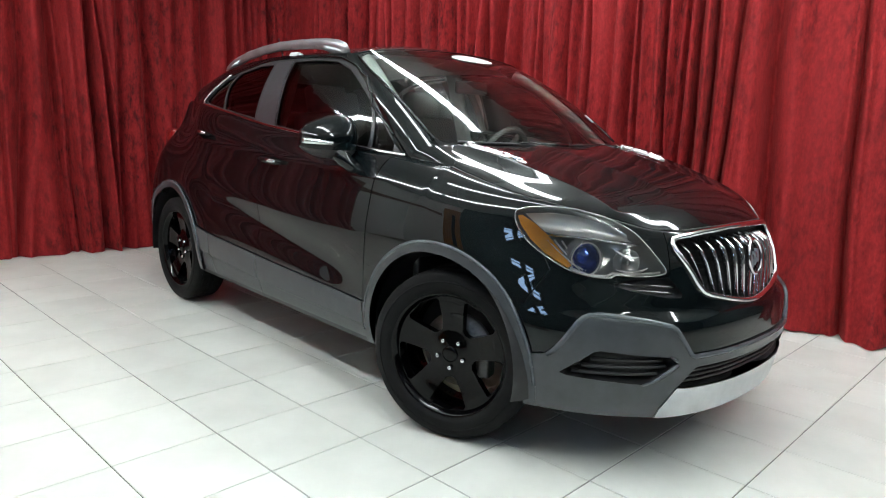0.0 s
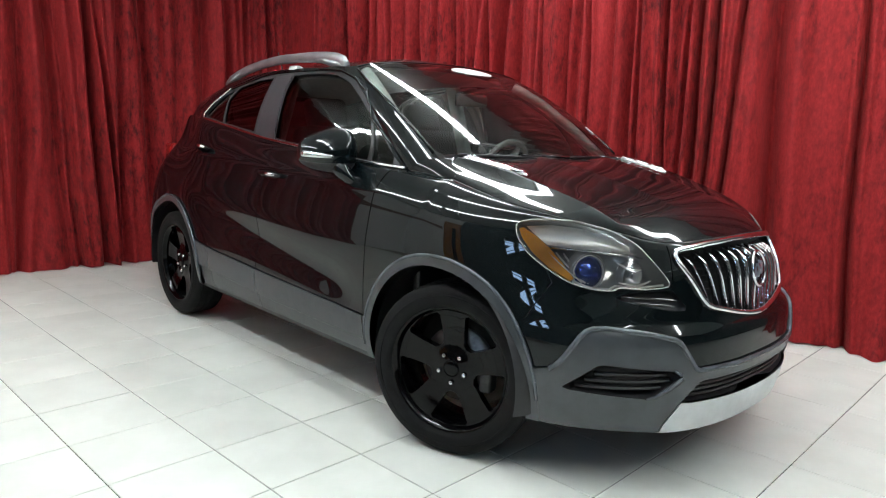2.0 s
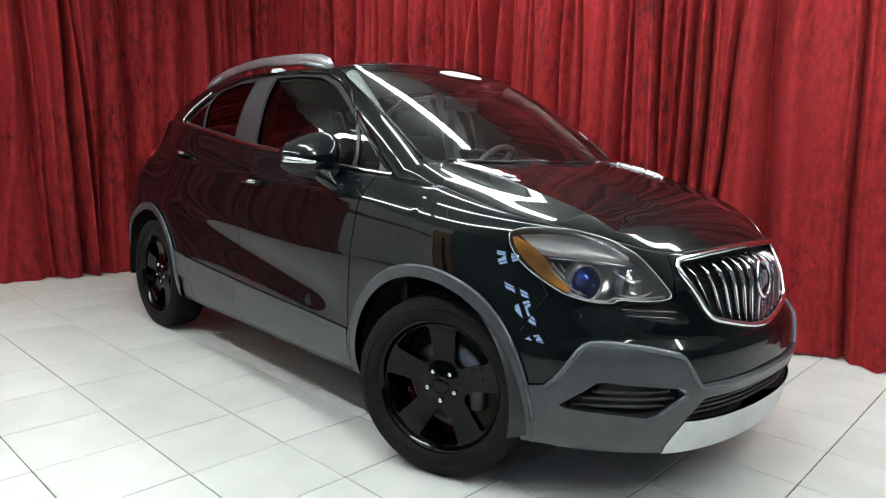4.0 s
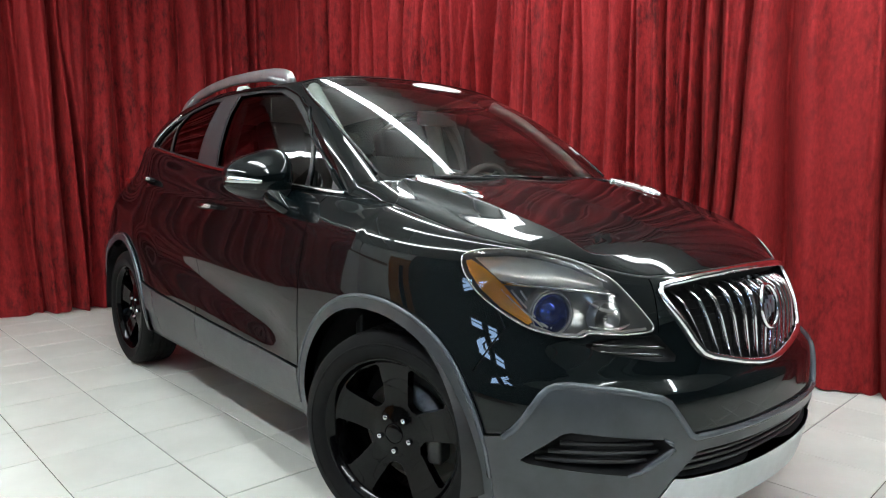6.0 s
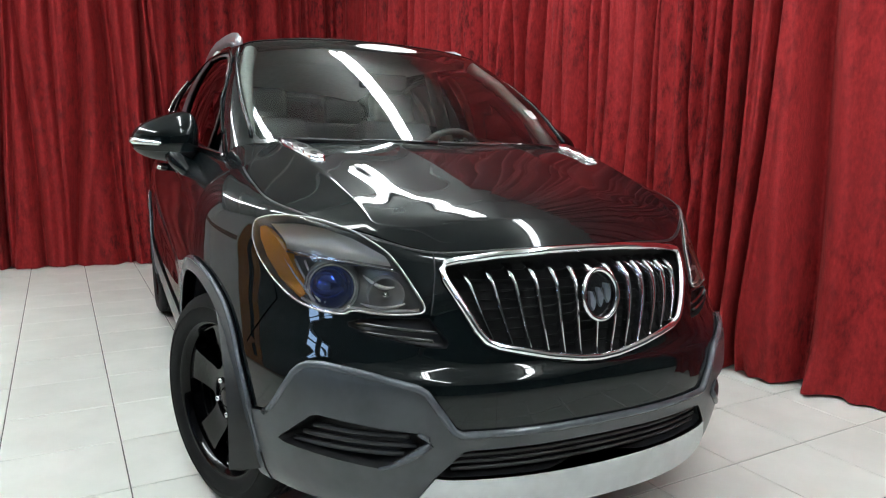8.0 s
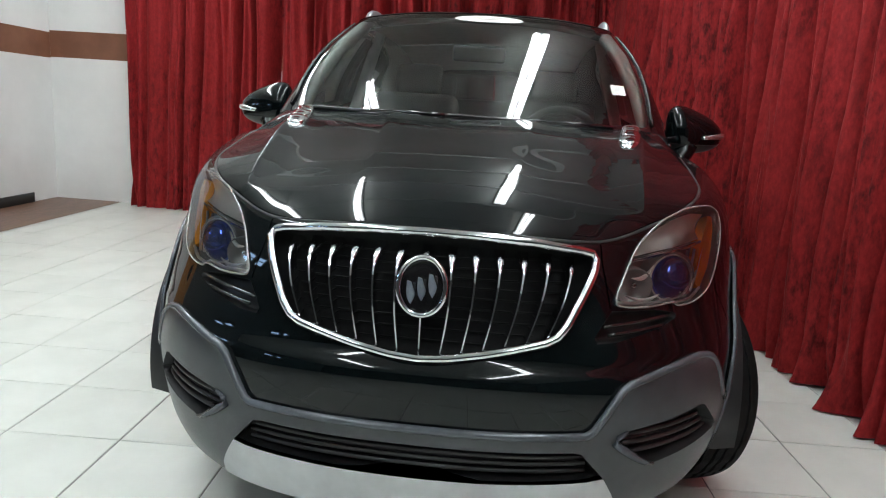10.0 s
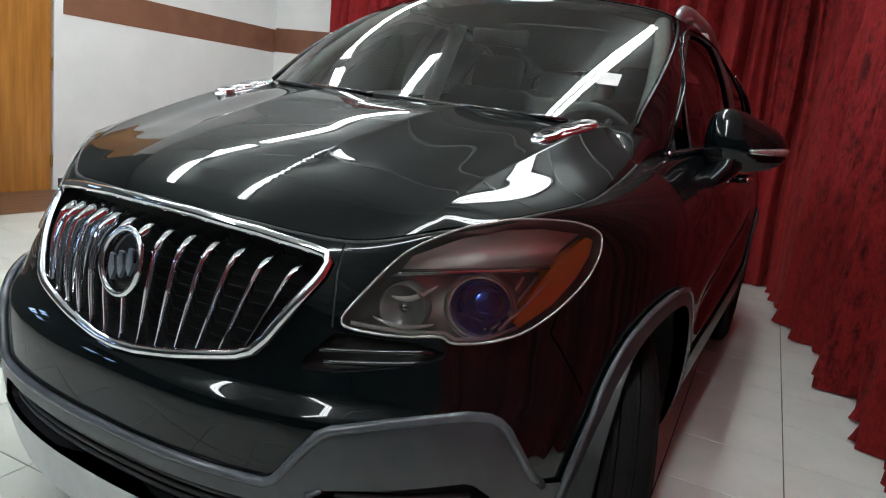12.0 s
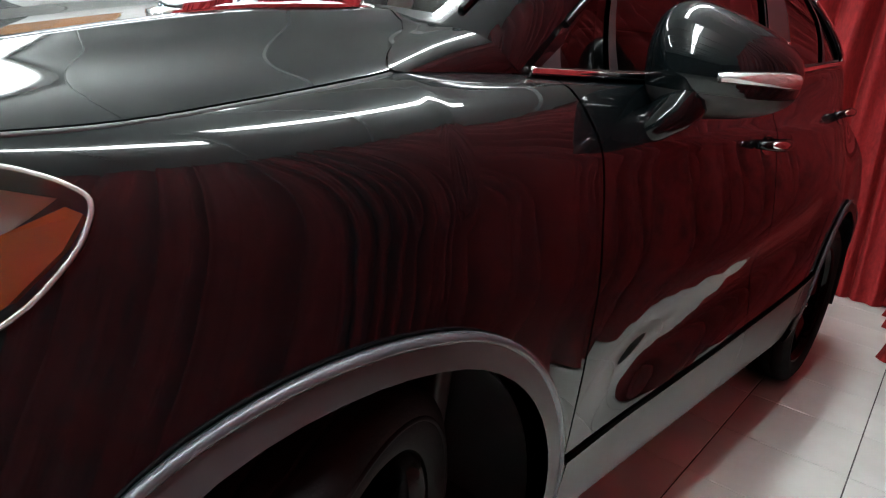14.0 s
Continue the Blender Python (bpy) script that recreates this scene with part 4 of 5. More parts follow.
# headlights
for s in (-1, 1):
    lamp = panel("headlight", low_sheet, low["lamp"], LENS, car, sides=(s,), off=0.004, thick=0, label="clear headlight with amber side marker and blue projector")[0]
    pocket("lamp_bowl", LAMP, 0.10, BEZEL, lamp, s, 0.97)
    at = lambda y, z, o: front_at(s * y, z, o)
    # amber strip along the outer edge
    outer = [(0.765, 0.915), (0.762, 0.884), (0.749, 0.838), (0.728, 0.792), (0.694, 0.752)]
    inner = [(0.757, 0.921), (0.734, 0.892), (0.712, 0.855), (0.694, 0.808), (0.684, 0.762)]
    vs = [at(y, z, -0.014) for y, z in outer] + [at(y, z, -0.018) for y, z in inner] + [at(y, z, -0.045) for y, z in outer] + [at(y, z, -0.045) for y, z in inner]
    fs = [(i + a, i + 1 + a, i + 1 + b, i + b) for i in range(4) for a, b in ((0, 5), (0, 10), (5, 15))]
    mesh_object("amber_reflector", vs, fs, AMBER, lamp, "amber side reflector", smooth=False)
    part("lamp_rim", tube([at(y, z, 0.003) for y, z in LAMP], 0.0026, 6, True), BEZEL, lamp)
    # chromed shelf and upper reflector
    line = [(0.712, 0.858), (0.66, 0.853), (0.58, 0.846), (0.50, 0.838), (0.482, 0.835)]
    part("chrome_shelf", tube([at(y, z, -0.022) for y, z in dense(line, 0.02)], 0.0055, 6), CHROME, lamp)
    top = [(0.752, 0.930), (0.70, 0.939), (0.64, 0.934), (0.58, 0.914), (0.51, 0.872)]
    bot = [(0.716, 0.866), (0.67, 0.860), (0.62, 0.856), (0.57, 0.852), (0.50, 0.846)]
    fine_top, fine_bot = [], []
    for i in range(25):
        j, f = min(i // 6, 3), i / 6 - min(i // 6, 3)
        fine_top.append((top[j][0] + (top[j + 1][0] - top[j][0]) * f, top[j][1] + (top[j + 1][1] - top[j][1]) * f))
        fine_bot.append((bot[j][0] + (bot[j + 1][0] - bot[j][0]) * f, bot[j][1] + (bot[j + 1][1] - bot[j][1]) * f))
    vs, fs = [], []
    for r in range(9):
        q = r / 8
        for i, (p, o) in enumerate(zip(fine_top, fine_bot)):
            scoop = 0.018 * math.sin(math.pi * q) + 0.006 * abs(math.sin(math.pi * i / 12)) * q
            vs.append(at(p[0] + (o[0] - p[0]) * q, p[1] + (o[1] - p[1]) * q, -0.028 - scoop))
    for r in range(8):
        fs += [(i + 25 * r, i + 1 + 25 * r, i + 26 + 25 * r, i + 25 + 25 * r) for i in range(24)]
    mesh_object("upper_reflector", vs, fs, REFLECTOR, lamp)
    # projector: a domed lens in a thin chromed ring on a dark shroud
    cen = at(0.640, 0.792, -0.055)
    axis = Vector((0.93, s * 0.36, 0.02)).normalized()
    m = Matrix.Translation(cen) @ axis.to_track_quat("X", "Z").to_matrix().to_4x4()
    for name, prof, mat in (
        ("projector_shroud", [(0.060, 0.004), (0.067, 0.010), (0.071, 0.002), (0.074, -0.03)], BEZEL),
        ("projector_ring", [(0.0575, 0.002), (0.0585, 0.008), (0.060, 0.010), (0.062, 0.008), (0.0625, 0.002)], REFLECTOR),
        ("projector_lens", [(0.0005, 0.040), (0.020, 0.038), (0.038, 0.030), (0.052, 0.015), (0.0575, 0.0)], PROJECTOR),
    ):
        bm = revolve(prof, 40, "X")
        bmesh.ops.transform(bm, matrix=m, verts=bm.verts)
        part(name, bm, mat, lamp, "blue-coated projector lens" if mat is PROJECTOR else "")
    # chromed streaks between the amber strip and the projector
    for i in range(3):
        run = [(0.716 - 0.016 * i, 0.842), (0.700 - 0.014 * i, 0.806), (0.684 - 0.010 * i, 0.776), (0.668 - 0.008 * i, 0.750)]
        part("chrome_streak", tube([at(y, z, -0.020 - 0.008 * i) for y, z in dense(run, 0.01)], 0.0032, 6), REFLECTOR, lamp)
    # inner high beam: a dark dish with a capped bulb and slanting chromed facets
    cen = at(0.525, 0.788, -0.06)
    m = Matrix.Translation(cen) @ Vector((1, s * 0.2, 0)).to_track_quat("X", "Z").to_matrix().to_4x4()
    for name, prof, mat in (
        ("high_beam_dish", [(0.010, -0.016), (0.030, -0.006), (0.044, 0.016), (0.047, 0.016), (0.047, -0.02)], BEZEL),
        ("bulb_cap", [(0.0005, 0.014), (0.008, 0.013), (0.011, 0.006), (0.011, -0.014)], CHROME),
    ):
        bm = revolve(prof, 28, "X")
        bmesh.ops.transform(bm, matrix=m, verts=bm.verts)
        part(name, bm, mat, lamp)
    for y0, z0, y1, z1 in ((0.560, 0.822, 0.497, 0.800), (0.575, 0.756, 0.480, 0.762)):
        sweep = [at(y0 + (y1 - y0) * i / 8, z0 + (z1 - z0) * i / 8 - 0.012 * math.sin(math.pi * i / 8), -0.026) for i in range(9)]
        part("chrome_sweep", tube(sweep, [0.0015 + 0.004 * math.sin(math.pi * i / 8) for i in range(9)], 6), REFLECTOR, lamp)
    low_line = [(0.690, 0.752), (0.655, 0.733), (0.610, 0.731), (0.592, 0.742), (0.535, 0.738), (0.450, 0.746)]
    part("chrome_lower_edge", tube([at(y, z, -0.012) for y, z in dense(low_line, 0.015)], 0.0042, 6), REFLECTOR, lamp)

# chrome belt line
for s in (-1, 1):
    line = [house_sheet(2.92 + i * (6.20 - 2.92) / 48, 0.012) for i in range(49)]
    line += [house_sheet(k, w) for k, w in dense(on_house([(-2.275, 1.298), (-2.20, 1.365), (-2.09, 1.445)]), 0.03)]
    part("belt_strip", tube([Vector((p.x, s * (p.y + 0.006), p.z)) for p in line], 0.0075, 8), CHROME, car, "chrome strip under the side windows")

# door handles
for s in (-1, 1):
    for x0, z0 in ((-1.27, 0.995), (-2.15, 1.088)):
        bm = bmesh.new()
        pts = []
        for i in range(13):
            t = i / 12
            p = surf(low_sheet, ux(x0 + 0.105 - 0.21 * t), z0 + 0.008 * t, 0.004 + 0.036 * math.sin(math.pi * t) ** 0.45, s)
            pts.append(p)
        tube(pts, [0.009 + 0.006 * math.sin(math.pi * i / 12) for i in range(13)], 10, bm=bm)
        handle = part("door_handle", bm, PAINT, car, "black door handle with chrome insert")
        part("handle_insert", tube([p + Vector((0, s * 0.010, 0.003)) for p in pts[1:6]], [0.006, 0.009, 0.010, 0.009, 0.006], 8), CHROME, handle)
        bm = bmesh.new()
        c = surf(low_sheet, ux(x0), z0, 0.002, s)
        rr = [bm.verts.new(surf(low_sheet, ux(x0 + 0.055 * math.cos(a)), z0 + 0.024 * math.sin(a), 0.0015, s)) for a in (2 * math.pi * k / 20 for k in range(20))]
        cc = bm.verts.new(c - Vector((0, s * 0.004, 0)))
        for k in range(20):
            bm.faces.new((rr[k], rr[(k + 1) % 20], cc))
        bmesh.ops.recalc_face_normals(bm, faces=bm.faces)
        part("handle_recess", bm, GLOSS_BLACK, handle)

# mirrors
for s in (-1, 1):
    bm = bmesh.new()
    bmesh.ops.create_uvsphere(bm, u_segments=28, v_segments=18, radius=1)
    for v in bm.verts:
        c = v.co
        x = math.copysign(abs(c.x) ** 0.75, c.x) * (0.085 if c.x > 0 else 0.05)
        y = math.copysign(abs(c.y) ** 0.70, c.y)
        z = math.copysign(abs(c.z) ** 0.72, c.z) * (0.088 - 0.030 * y)
        v.co = Vector((x - 0.03 * y - 0.03 * max(c.z, 0), y * 0.118, z - 0.012 * y))
    bmesh.ops.transform(bm, matrix=Matrix.Translation((-0.705, 0.905, 1.135)), verts=bm.verts)
    low_part = bm.copy()
    for b_, keep_top in ((bm, True), (low_part, False)):
        out = bmesh.ops.bisect_plane(b_, geom=b_.verts[:] + b_.edges[:] + b_.faces[:], plane_co=(-0.7, 0.9, 1.095), plane_no=(0.12, 0.02, 1), clear_inner=keep_top, clear_outer=not keep_top)
        for v in b_.verts:
            v.co.y *= s
        bmesh.ops.recalc_face_normals(b_, faces=b_.faces)
    mirror = part("side_mirror", bm, PAINT, car, "gloss black door mirror with turn signal strip")
    part("mirror_base", low_part, BLACK, mirror)
    arm = [(-0.60, 0.80, 0.985), (-0.61, 0.825, 1.005), (-0.64, 0.855, 1.045), (-0.68, 0.88, 1.10)]
    part("mirror_arm", tube([(x, s * y, z) for x, y, z in arm], [0.018, 0.030, 0.044, 0.056], 12, flat=0.8), PAINT, mirror)
    bm = bmesh.new()
    ys = [0.925 + 0.095 * i / 12 for i in range(13)]
    strip = []
    for i, y in enumerate(ys):
        t = (y - 0.905) / 0.118
        x = -0.705 + 0.083 * max(1 - abs(t) ** 2.6, 0.0) ** 0.45 - 0.03 * t
        strip.append((x + 0.003, s * y, 1.112 + 0.012 * t))
    part("mirror_signal", tube(strip, [0.008 + 0.006 * i / 12 for i in range(13)], 8), LENS_WHITE, mirror, "clear turn signal strip")
    bm = rbox(0.006, 0.165, 0.105, 0.003, at=(-0.748, s * 0.905, 1.135))
    part("mirror_glass", bm, MIRROR_GLASS, mirror)

# roof rails, antenna, wipers
for s in (-1, 1):
    xs = [-1.07, -1.10, -1.16, -1.24, -1.35, -1.5, -1.7, -1.9, -2.1, -2.25, -2.36, -2.43]
    zs = [1.535, 1.558, 1.577, 1.590, 1.598, 1.602, 1.602, 1.589, 1.566, 1.538, 1.512, 1.487]
    ys = [0.555, 0.553, 0.552, 0.553, 0.556, 0.558, 0.560, 0.558, 0.552, 0.545, 0.535, 0.525]
    pts = [Vector((x, s * y, z)) for x, y, z in zip(xs, ys, zs)]
    rail = part("roof_rail", tube(pts, [0.016, 0.018, 0.017, 0.015, 0.0135, 0.0125, 0.012, 0.012, 0.0125, 0.013, 0.014, 0.014], 10, flat=2.1), RAIL, car, "satin silver roof rail")
    for outline in (((-1.055, 1.530), (-1.12, 1.568), (-1.24, 1.588), (-1.36, 1.592), (-1.30, 1.572), (-1.20, 1.545)), ((-2.18, 1.552), (-2.30, 1.535), (-2.43, 1.490), (-2.40, 1.478), (-2.26, 1.505))):
        bm = bmesh.new()
        faces = []
        for d in (-0.013, 0.013):
            faces.append([bm.verts.new((x, s * (0.557 + d - 0.022 * step(-2.1, -2.45, x)), z)) for x, z in outline])
        bm.faces.new(faces[0]), bm.faces.new(faces[1][::-1])
        for i in range(len(outline)):
            j = (i + 1) % len(outline)
            bm.faces.new((faces[0][i], faces[1][i], faces[1][j], faces[0][j]))
        bmesh.ops.recalc_face_normals(bm, faces=bm.faces)
        bmesh.ops.bevel(bm, geom=bm.edges[:], offset=0.004, segments=2, affect="EDGES")
        part("rail_foot", bm, RAIL, rail)
antenna = part("roof_antenna", tube([(-2.62, 0, 1.51), (-2.63, 0, 1.56), (-2.72, 0, 1.76)], [0.014, 0.005, 0.003], 8), BLACK, car, "thin black roof antenna")


def on_screen(y, w, off):
    k = min(range(0, 200), key=lambda i: abs(house_sheet(i / 100, w).y - abs(y))) / 100
    return surf(house_sheet, max(k, 0.01), w, off, -1 if y < 0 else 1)


for pivot, tip, wp, wt in ((0.50, -0.06, 0.004, 0.012), (-0.06, -0.58, 0.004, 0.03)):
    blade = [on_screen(pivot + (tip - pivot) * (0.15 + 0.85 * i / 14), wp + (wt - wp) * i / 14, 0.005) for i in range(15)]
    wiper = part("wiper", tube(blade, 0.0055, 6), BLACK, car, "black windshield wiper")
    arm = [on_screen(pivot, 0.004, 0.008), on_screen(pivot * 0.85 + tip * 0.15, 0.008, 0.010), on_screen(pivot * 0.5 + tip * 0.5, (wp + wt) / 2, 0.010)]
    part("wiper_arm", tube(arm, [0.010, 0.007, 0.005], 6), GLOSS_BLACK, wiper)

# decals inside the windshield
bm = bmesh.new()
cy, cw = 0.03, 0.895
ctr = bm.verts.new(on_screen(cy, cw, 0.001))
rim = [bm.verts.new(on_screen(cy + 0.145 * math.cos(a), cw + 0.052 * math.sin(a), 0.001)) for a in (2 * math.pi * k / 40 for k in range(40))]
for k in range(40):
    bm.faces.new((ctr, rim[k], rim[(k + 1) % 40]))
bmesh.ops.recalc_face_normals(bm, faces=bm.faces)
decal = part("oval_decal", bm, WHITE_PAPER, car, "white oval decal with faint lettering bars")
DECAL_INK = material("faint_decal_ink", (0.45, 0.40, 0.36), 0.6)
for a, b in ((-0.08, 0.085), (-0.045, 0.05)):
    w = cw + (0.008 if a < -0.05 else -0.018)
    vs = [on_screen(cy + a, w, 0.003), on_screen(cy + b, w, 0.003), on_screen(cy + b, w + 0.014, 0.003), on_screen(cy + a, w + 0.014, 0.003)]
    mesh_object("decal_bar", vs, [(0, 1, 2, 3)], DECAL_INK, decal, smooth=False)
vs = [on_screen(0.512, 0.235, 0.001), on_screen(0.568, 0.24, 0.001), on_screen(0.562, 0.315, 0.001), on_screen(0.506, 0.31, 0.001)]
mesh_object("inspection_sticker", vs, [(0, 1, 2, 3)], WHITE_PAPER, car, "small white paper sticker on the windshield", smooth=False)

# ---- wheels and cabin ----
def make_wheel(at, s, steer=0.0):
    """An alloy wheel; s is +1 for the car's left side. Built facing +y and turned for the other side."""
    m = Matrix.Translation(at) @ Matrix.Rotation(radians(steer), 4, "Z") @ (Matrix() if s > 0 else Matrix.Rotation(math.pi, 4, "Z"))

    def put(bm):
        bmesh.ops.transform(bm, matrix=m, verts=bm.verts)
        return bm

    # face: a disc with five openings between broad spokes
    openings = []
    for k in range(5):
        a0 = math.radians(90 + 36 + 72 * k)
        outline = []
        for r, da in ((0.098, -0.20), (0.150, -0.335), (0.203, -0.375), (0.212, -0.33), (0.216, 0.0), (0.212, 0.33), (0.203, 0.375), (0.150, 0.335), (0.098, 0.20), (0.090, 0.0)):
            outline.append((r * math.cos(a0 + da), r * math.sin(a0 + da)))
        openings.append(("hole", outline))
    bm = bmesh.new()
    rings = [[bm.verts.new((r * math.cos(2 * math.pi * i / 70), r * math.sin(2 * math.pi * i / 70), 0)) for i in range(70)] for r in (0.028, 0.05, 0.07, 0.09, 0.11, 0.13, 0.15, 0.17, 0.19, 0.21, 0.228)]
    for a, b in zip(rings, rings[1:]):
        for i in range(70):
            bm.faces.new((a[i], b[i], b[(i + 1) % 70], a[(i + 1) % 70]))
    for _, poly in openings:
        x0, x1 = min(p[0] for p in poly) - 0.03, max(p[0] for p in poly) + 0.03
        y0, y1 = min(p[1] for p in poly) - 0.03, max(p[1] for p in poly) + 0.03
        for (xa, ya), (xb, yb) in zip(poly, poly[1:] + poly[:1]):
            sub = [f for f in bm.faces if x0 < f.calc_center_median().x < x1 and y0 < f.calc_center_median().y < y1]
            bmesh.ops.bisect_plane(bm, geom=sub + list({e for f in sub for e in f.edges}) + list({v for f in sub for v in f.verts}), dist=1e-5, plane_co=(xa, ya, 0), plane_no=(yb - ya, xa - xb, 0))
    gone = [f for f in bm.faces if any(inside(f.calc_center_median()[:2], p) for _, p in openings)]
    bmesh.ops.delete(bm, geom=gone, context="FACES")
    bmesh.ops.remove_doubles(bm, verts=bm.verts, dist=1e-4)

    def dish(r):
        return 0.062 - 0.012 * step(0.03, 0.09, r) + 0.018 * step(0.10, 0.22, r)

    for v in bm.verts:
        v.co = Vector((v.co.x * 1.06, dish(v.co.xy.length), v.co.y * 1.06))
    front = bm.faces[:]
    out = bmesh.ops.extrude_face_region(bm, geom=front)
    for g in out["geom"]:
        if isinstance(g, bmesh.types.BMVert):
            g.co.y -= 0.034
    bmesh.ops.recalc_face_normals(bm, faces=bm.faces)
    edge = [e for e in bm.edges if len(e.link_faces) == 2 and e.calc_face_angle(0) > radians(60) and e.verts[0].co.y > 0.04]
    bmesh.ops.bevel(bm, geom=edge, offset=0.004, segments=2, affect="EDGES", clamp_overlap=True)
    wheel = part("wheel", put(bm), RIM, car, "gloss black five-spoke alloy wheel with tyre", angle=40)
    part("rim_barrel", put(revolve([(0.229, 0.07), (0.238, 0.086), (0.246, 0.096), (0.252, 0.090), (0.246, 0.075), (0.226, 0.06), (0.222, -0.02), (0.222, -0.10), (0.236, -0.105)], 72)), RIM, wheel)
    prof = [(0.243, 0.088), (0.250, 0.099), (0.264, 0.106), (0.284, 0.1085), (0.308, 0.104), (0.323, 0.096), (0.332, 0.086), (0.335, 0.070), (0.336, 0.062), (0.329, 0.060), (0.329, 0.052), (0.337, 0.050), (0.338, 0.022), (0.330, 0.020), (0.330, 0.010), (0.338, 0.008)]
    prof = prof + [(r, -a) for r, a in prof[::-1]]
    bm = revolve(prof, 96)
    # cross cuts of the tread
    for v in bm.verts:
        r = math.hypot(v.co.x, v.co.z)
        if r > 0.3345:
            i = round(math.atan2(v.co.z, v.co.x) / (2 * math.pi) * 96)
            if i % 3 == 0:
                k = (r - 0.0045) / r
                v.co.x *= k
                v.co.z *= k
    part("tyre", put(bm), RUBBER, wheel, "black tyre with worn tread", angle=60)
    # raised lettering band as a plain ring on the sidewall
    part("sidewall_ring", put(revolve([(0.290, 0.1065), (0.292, 0.1095), (0.296, 0.1095), (0.298, 0.1060)], 72)), RUBBER, wheel)
    part("hub_cap", put(revolve([(0.0005, 0.068), (0.024, 0.068), (0.032, 0.065), (0.034, 0.05)], 28)), RIM, wheel)
    for k in range(5):
        a = math.radians(90 + 36 + 72 * k)
        bm = revolve([(0.0005, 0.072), (0.007, 0.071), (0.0105, 0.065), (0.011, 0.035)], 8)
        bmesh.ops.translate(bm, verts=bm.verts, vec=(0.0575 * math.cos(a), -0.002, 0.0575 * math.sin(a)))
        part("lug_nut", put(bm), CHROME, wheel)
    bm = revolve([(0.06, 0.0), (0.148, 0.0), (0.150, -0.004), (0.150, -0.02), (0.148, -0.024), (0.06, -0.024)], 40)
    part("brake_disc", put(bm), STEEL, wheel)
    part("brake_caliper", put(rbox(0.05, 0.07, 0.13, 0.012, at=(0.128 * s, 0.0, -0.02))), CALIPER, wheel, smooth=True)
    return wheel


for x in (0.0, -2.555):
    for s in (-1, 1):
        make_wheel((x, s * 0.75, 0.338), s, 20.0 if x == 0 else 0.0)

# wheel housings and underbody
for x in (0.0, -2.555):
    for s in (-1, 1):
        prof = [(0.392, 0.86), (0.408, 0.80), (0.408, 0.52), (0.0005, 0.50)]
        bm = bmesh.new()
        n, loops = 40, []
        for r, a in prof:
            loops.append([bm.verts.new((x + r * math.cos(t), s * a, 0.35 + r * math.sin(t))) for t in (math.pi * (-0.06 + 1.12 * i / n) for i in range(n + 1))])
        for a, b in zip(loops, loops[1:]):
            for i in range(n):
                bm.faces.new((a[i], a[i + 1], b[i + 1], b[i]))
        part("wheel_housing", bm, BLACK, car)
bm = bmesh.new()
rbox(2.0, 1.62, 0.10, 0.03, at=(-1.28, 0, 0.285), bm=bm)
rbox(1.0, 0.98, 0.12, 0.03, at=(0.12, 0, 0.27), bm=bm)
rbox(0.8, 0.98, 0.12, 0.03, at=(-2.75, 0, 0.33), bm=bm)
part("underbody", bm, BLACK, car)

# cabin
bm = bmesh.new()
rbox(2.6, 1.50, 0.04, 0.01, at=(-1.75, 0, 0.36), bm=bm)
part("cabin_floor", bm, DASH, car)
bm = bmesh.new()
rbox(0.04, 1.48, 0.70, 0.01, at=(-0.28, 0, 0.70), bm=bm)
part("firewall", bm, BLACK, car)
for s in (-1, 1):
    bm = rbox(2.0, 0.04, 0.62, 0.015, 3, at=(-1.50, s * 0.735, 0.72))
    part("door_lining", bm, DASH, car)
    bm = rbox(0.10, 0.05, 0.62, 0.02, at=(-1.50, s * 0.665, 1.26), turn=Matrix.Rotation(s * radians(17), 4, "X"))
    part("pillar_lining", bm, TRIM_GREY, car, "light grey inner door pillar")
    line = [(-0.36, s * 0.655, 1.12), (-0.55, s * 0.63, 1.27), (-0.75, s * 0.585, 1.41), (-0.92, s * 0.535, 1.505)]
    part("windshield_pillar_lining", tube(line, 0.028, 8), TRIM_GREY, car)
v, f = [], []
for i in range(15):
    for j in range(11):
        x = -0.97 - 1.7 * i / 14
        y = -0.53 + 1.06 * j / 10
        v.append((x, y, roof_mid(x) - 0.045 - 0.055 * (abs(y) / 0.53) ** 2.5))
for i in range(14):
    for j in range(10):
        f.append((i * 11 + j, i * 11 + j + 1, i * 11 + j + 12, i * 11 + j + 11))
mesh_object("headliner", v, f, TRIM_GREY, car, "light grey cloth headliner")
v, f = [], []
prof = [(-0.12, 1.085), (-0.30, 1.105), (-0.48, 1.095), (-0.62, 1.055), (-0.70, 0.99), (-0.72, 0.90), (-0.66, 0.78), (-0.58, 0.68)]
for j in range(21):
    y = -0.70 + 1.40 * j / 20
    bulge = 0.025 * math.exp(-(((y - 0.36) / 0.17) ** 2))
    for k, (x, z) in enumerate(prof):
        v.append((x - 0.02 * (1 - (y / 0.7) ** 2) - 0.10 * (y / 0.7) ** 2 * (k < 2), y, z + bulge * (1 < k < 5)))
for j in range(20):
    for k in range(len(prof) - 1):
        a = j * len(prof) + k
        f.append((a, a + 1, a + len(prof) + 1, a + len(prof)))
mesh_object("dashboard", v, f, DASH, car, "dark grey moulded dashboard")
bm = revolve([(0.178 + 0.016 * math.cos(t), 0.016 * math.sin(t)) for t in (2 * math.pi * k / 10 for k in range(10))], 40, "X", close=True)
for a in (90, 210, 330):
    tube([(0.0, 0, 0), (-0.01, 0.17 * math.cos(radians(a + 90)), 0.17 * math.sin(radians(a + 90)))], [0.035, 0.018], 8, bm=bm, flat=0.5)
rbox(0.05, 0.14, 0.12, 0.03, 3, bm=bm)
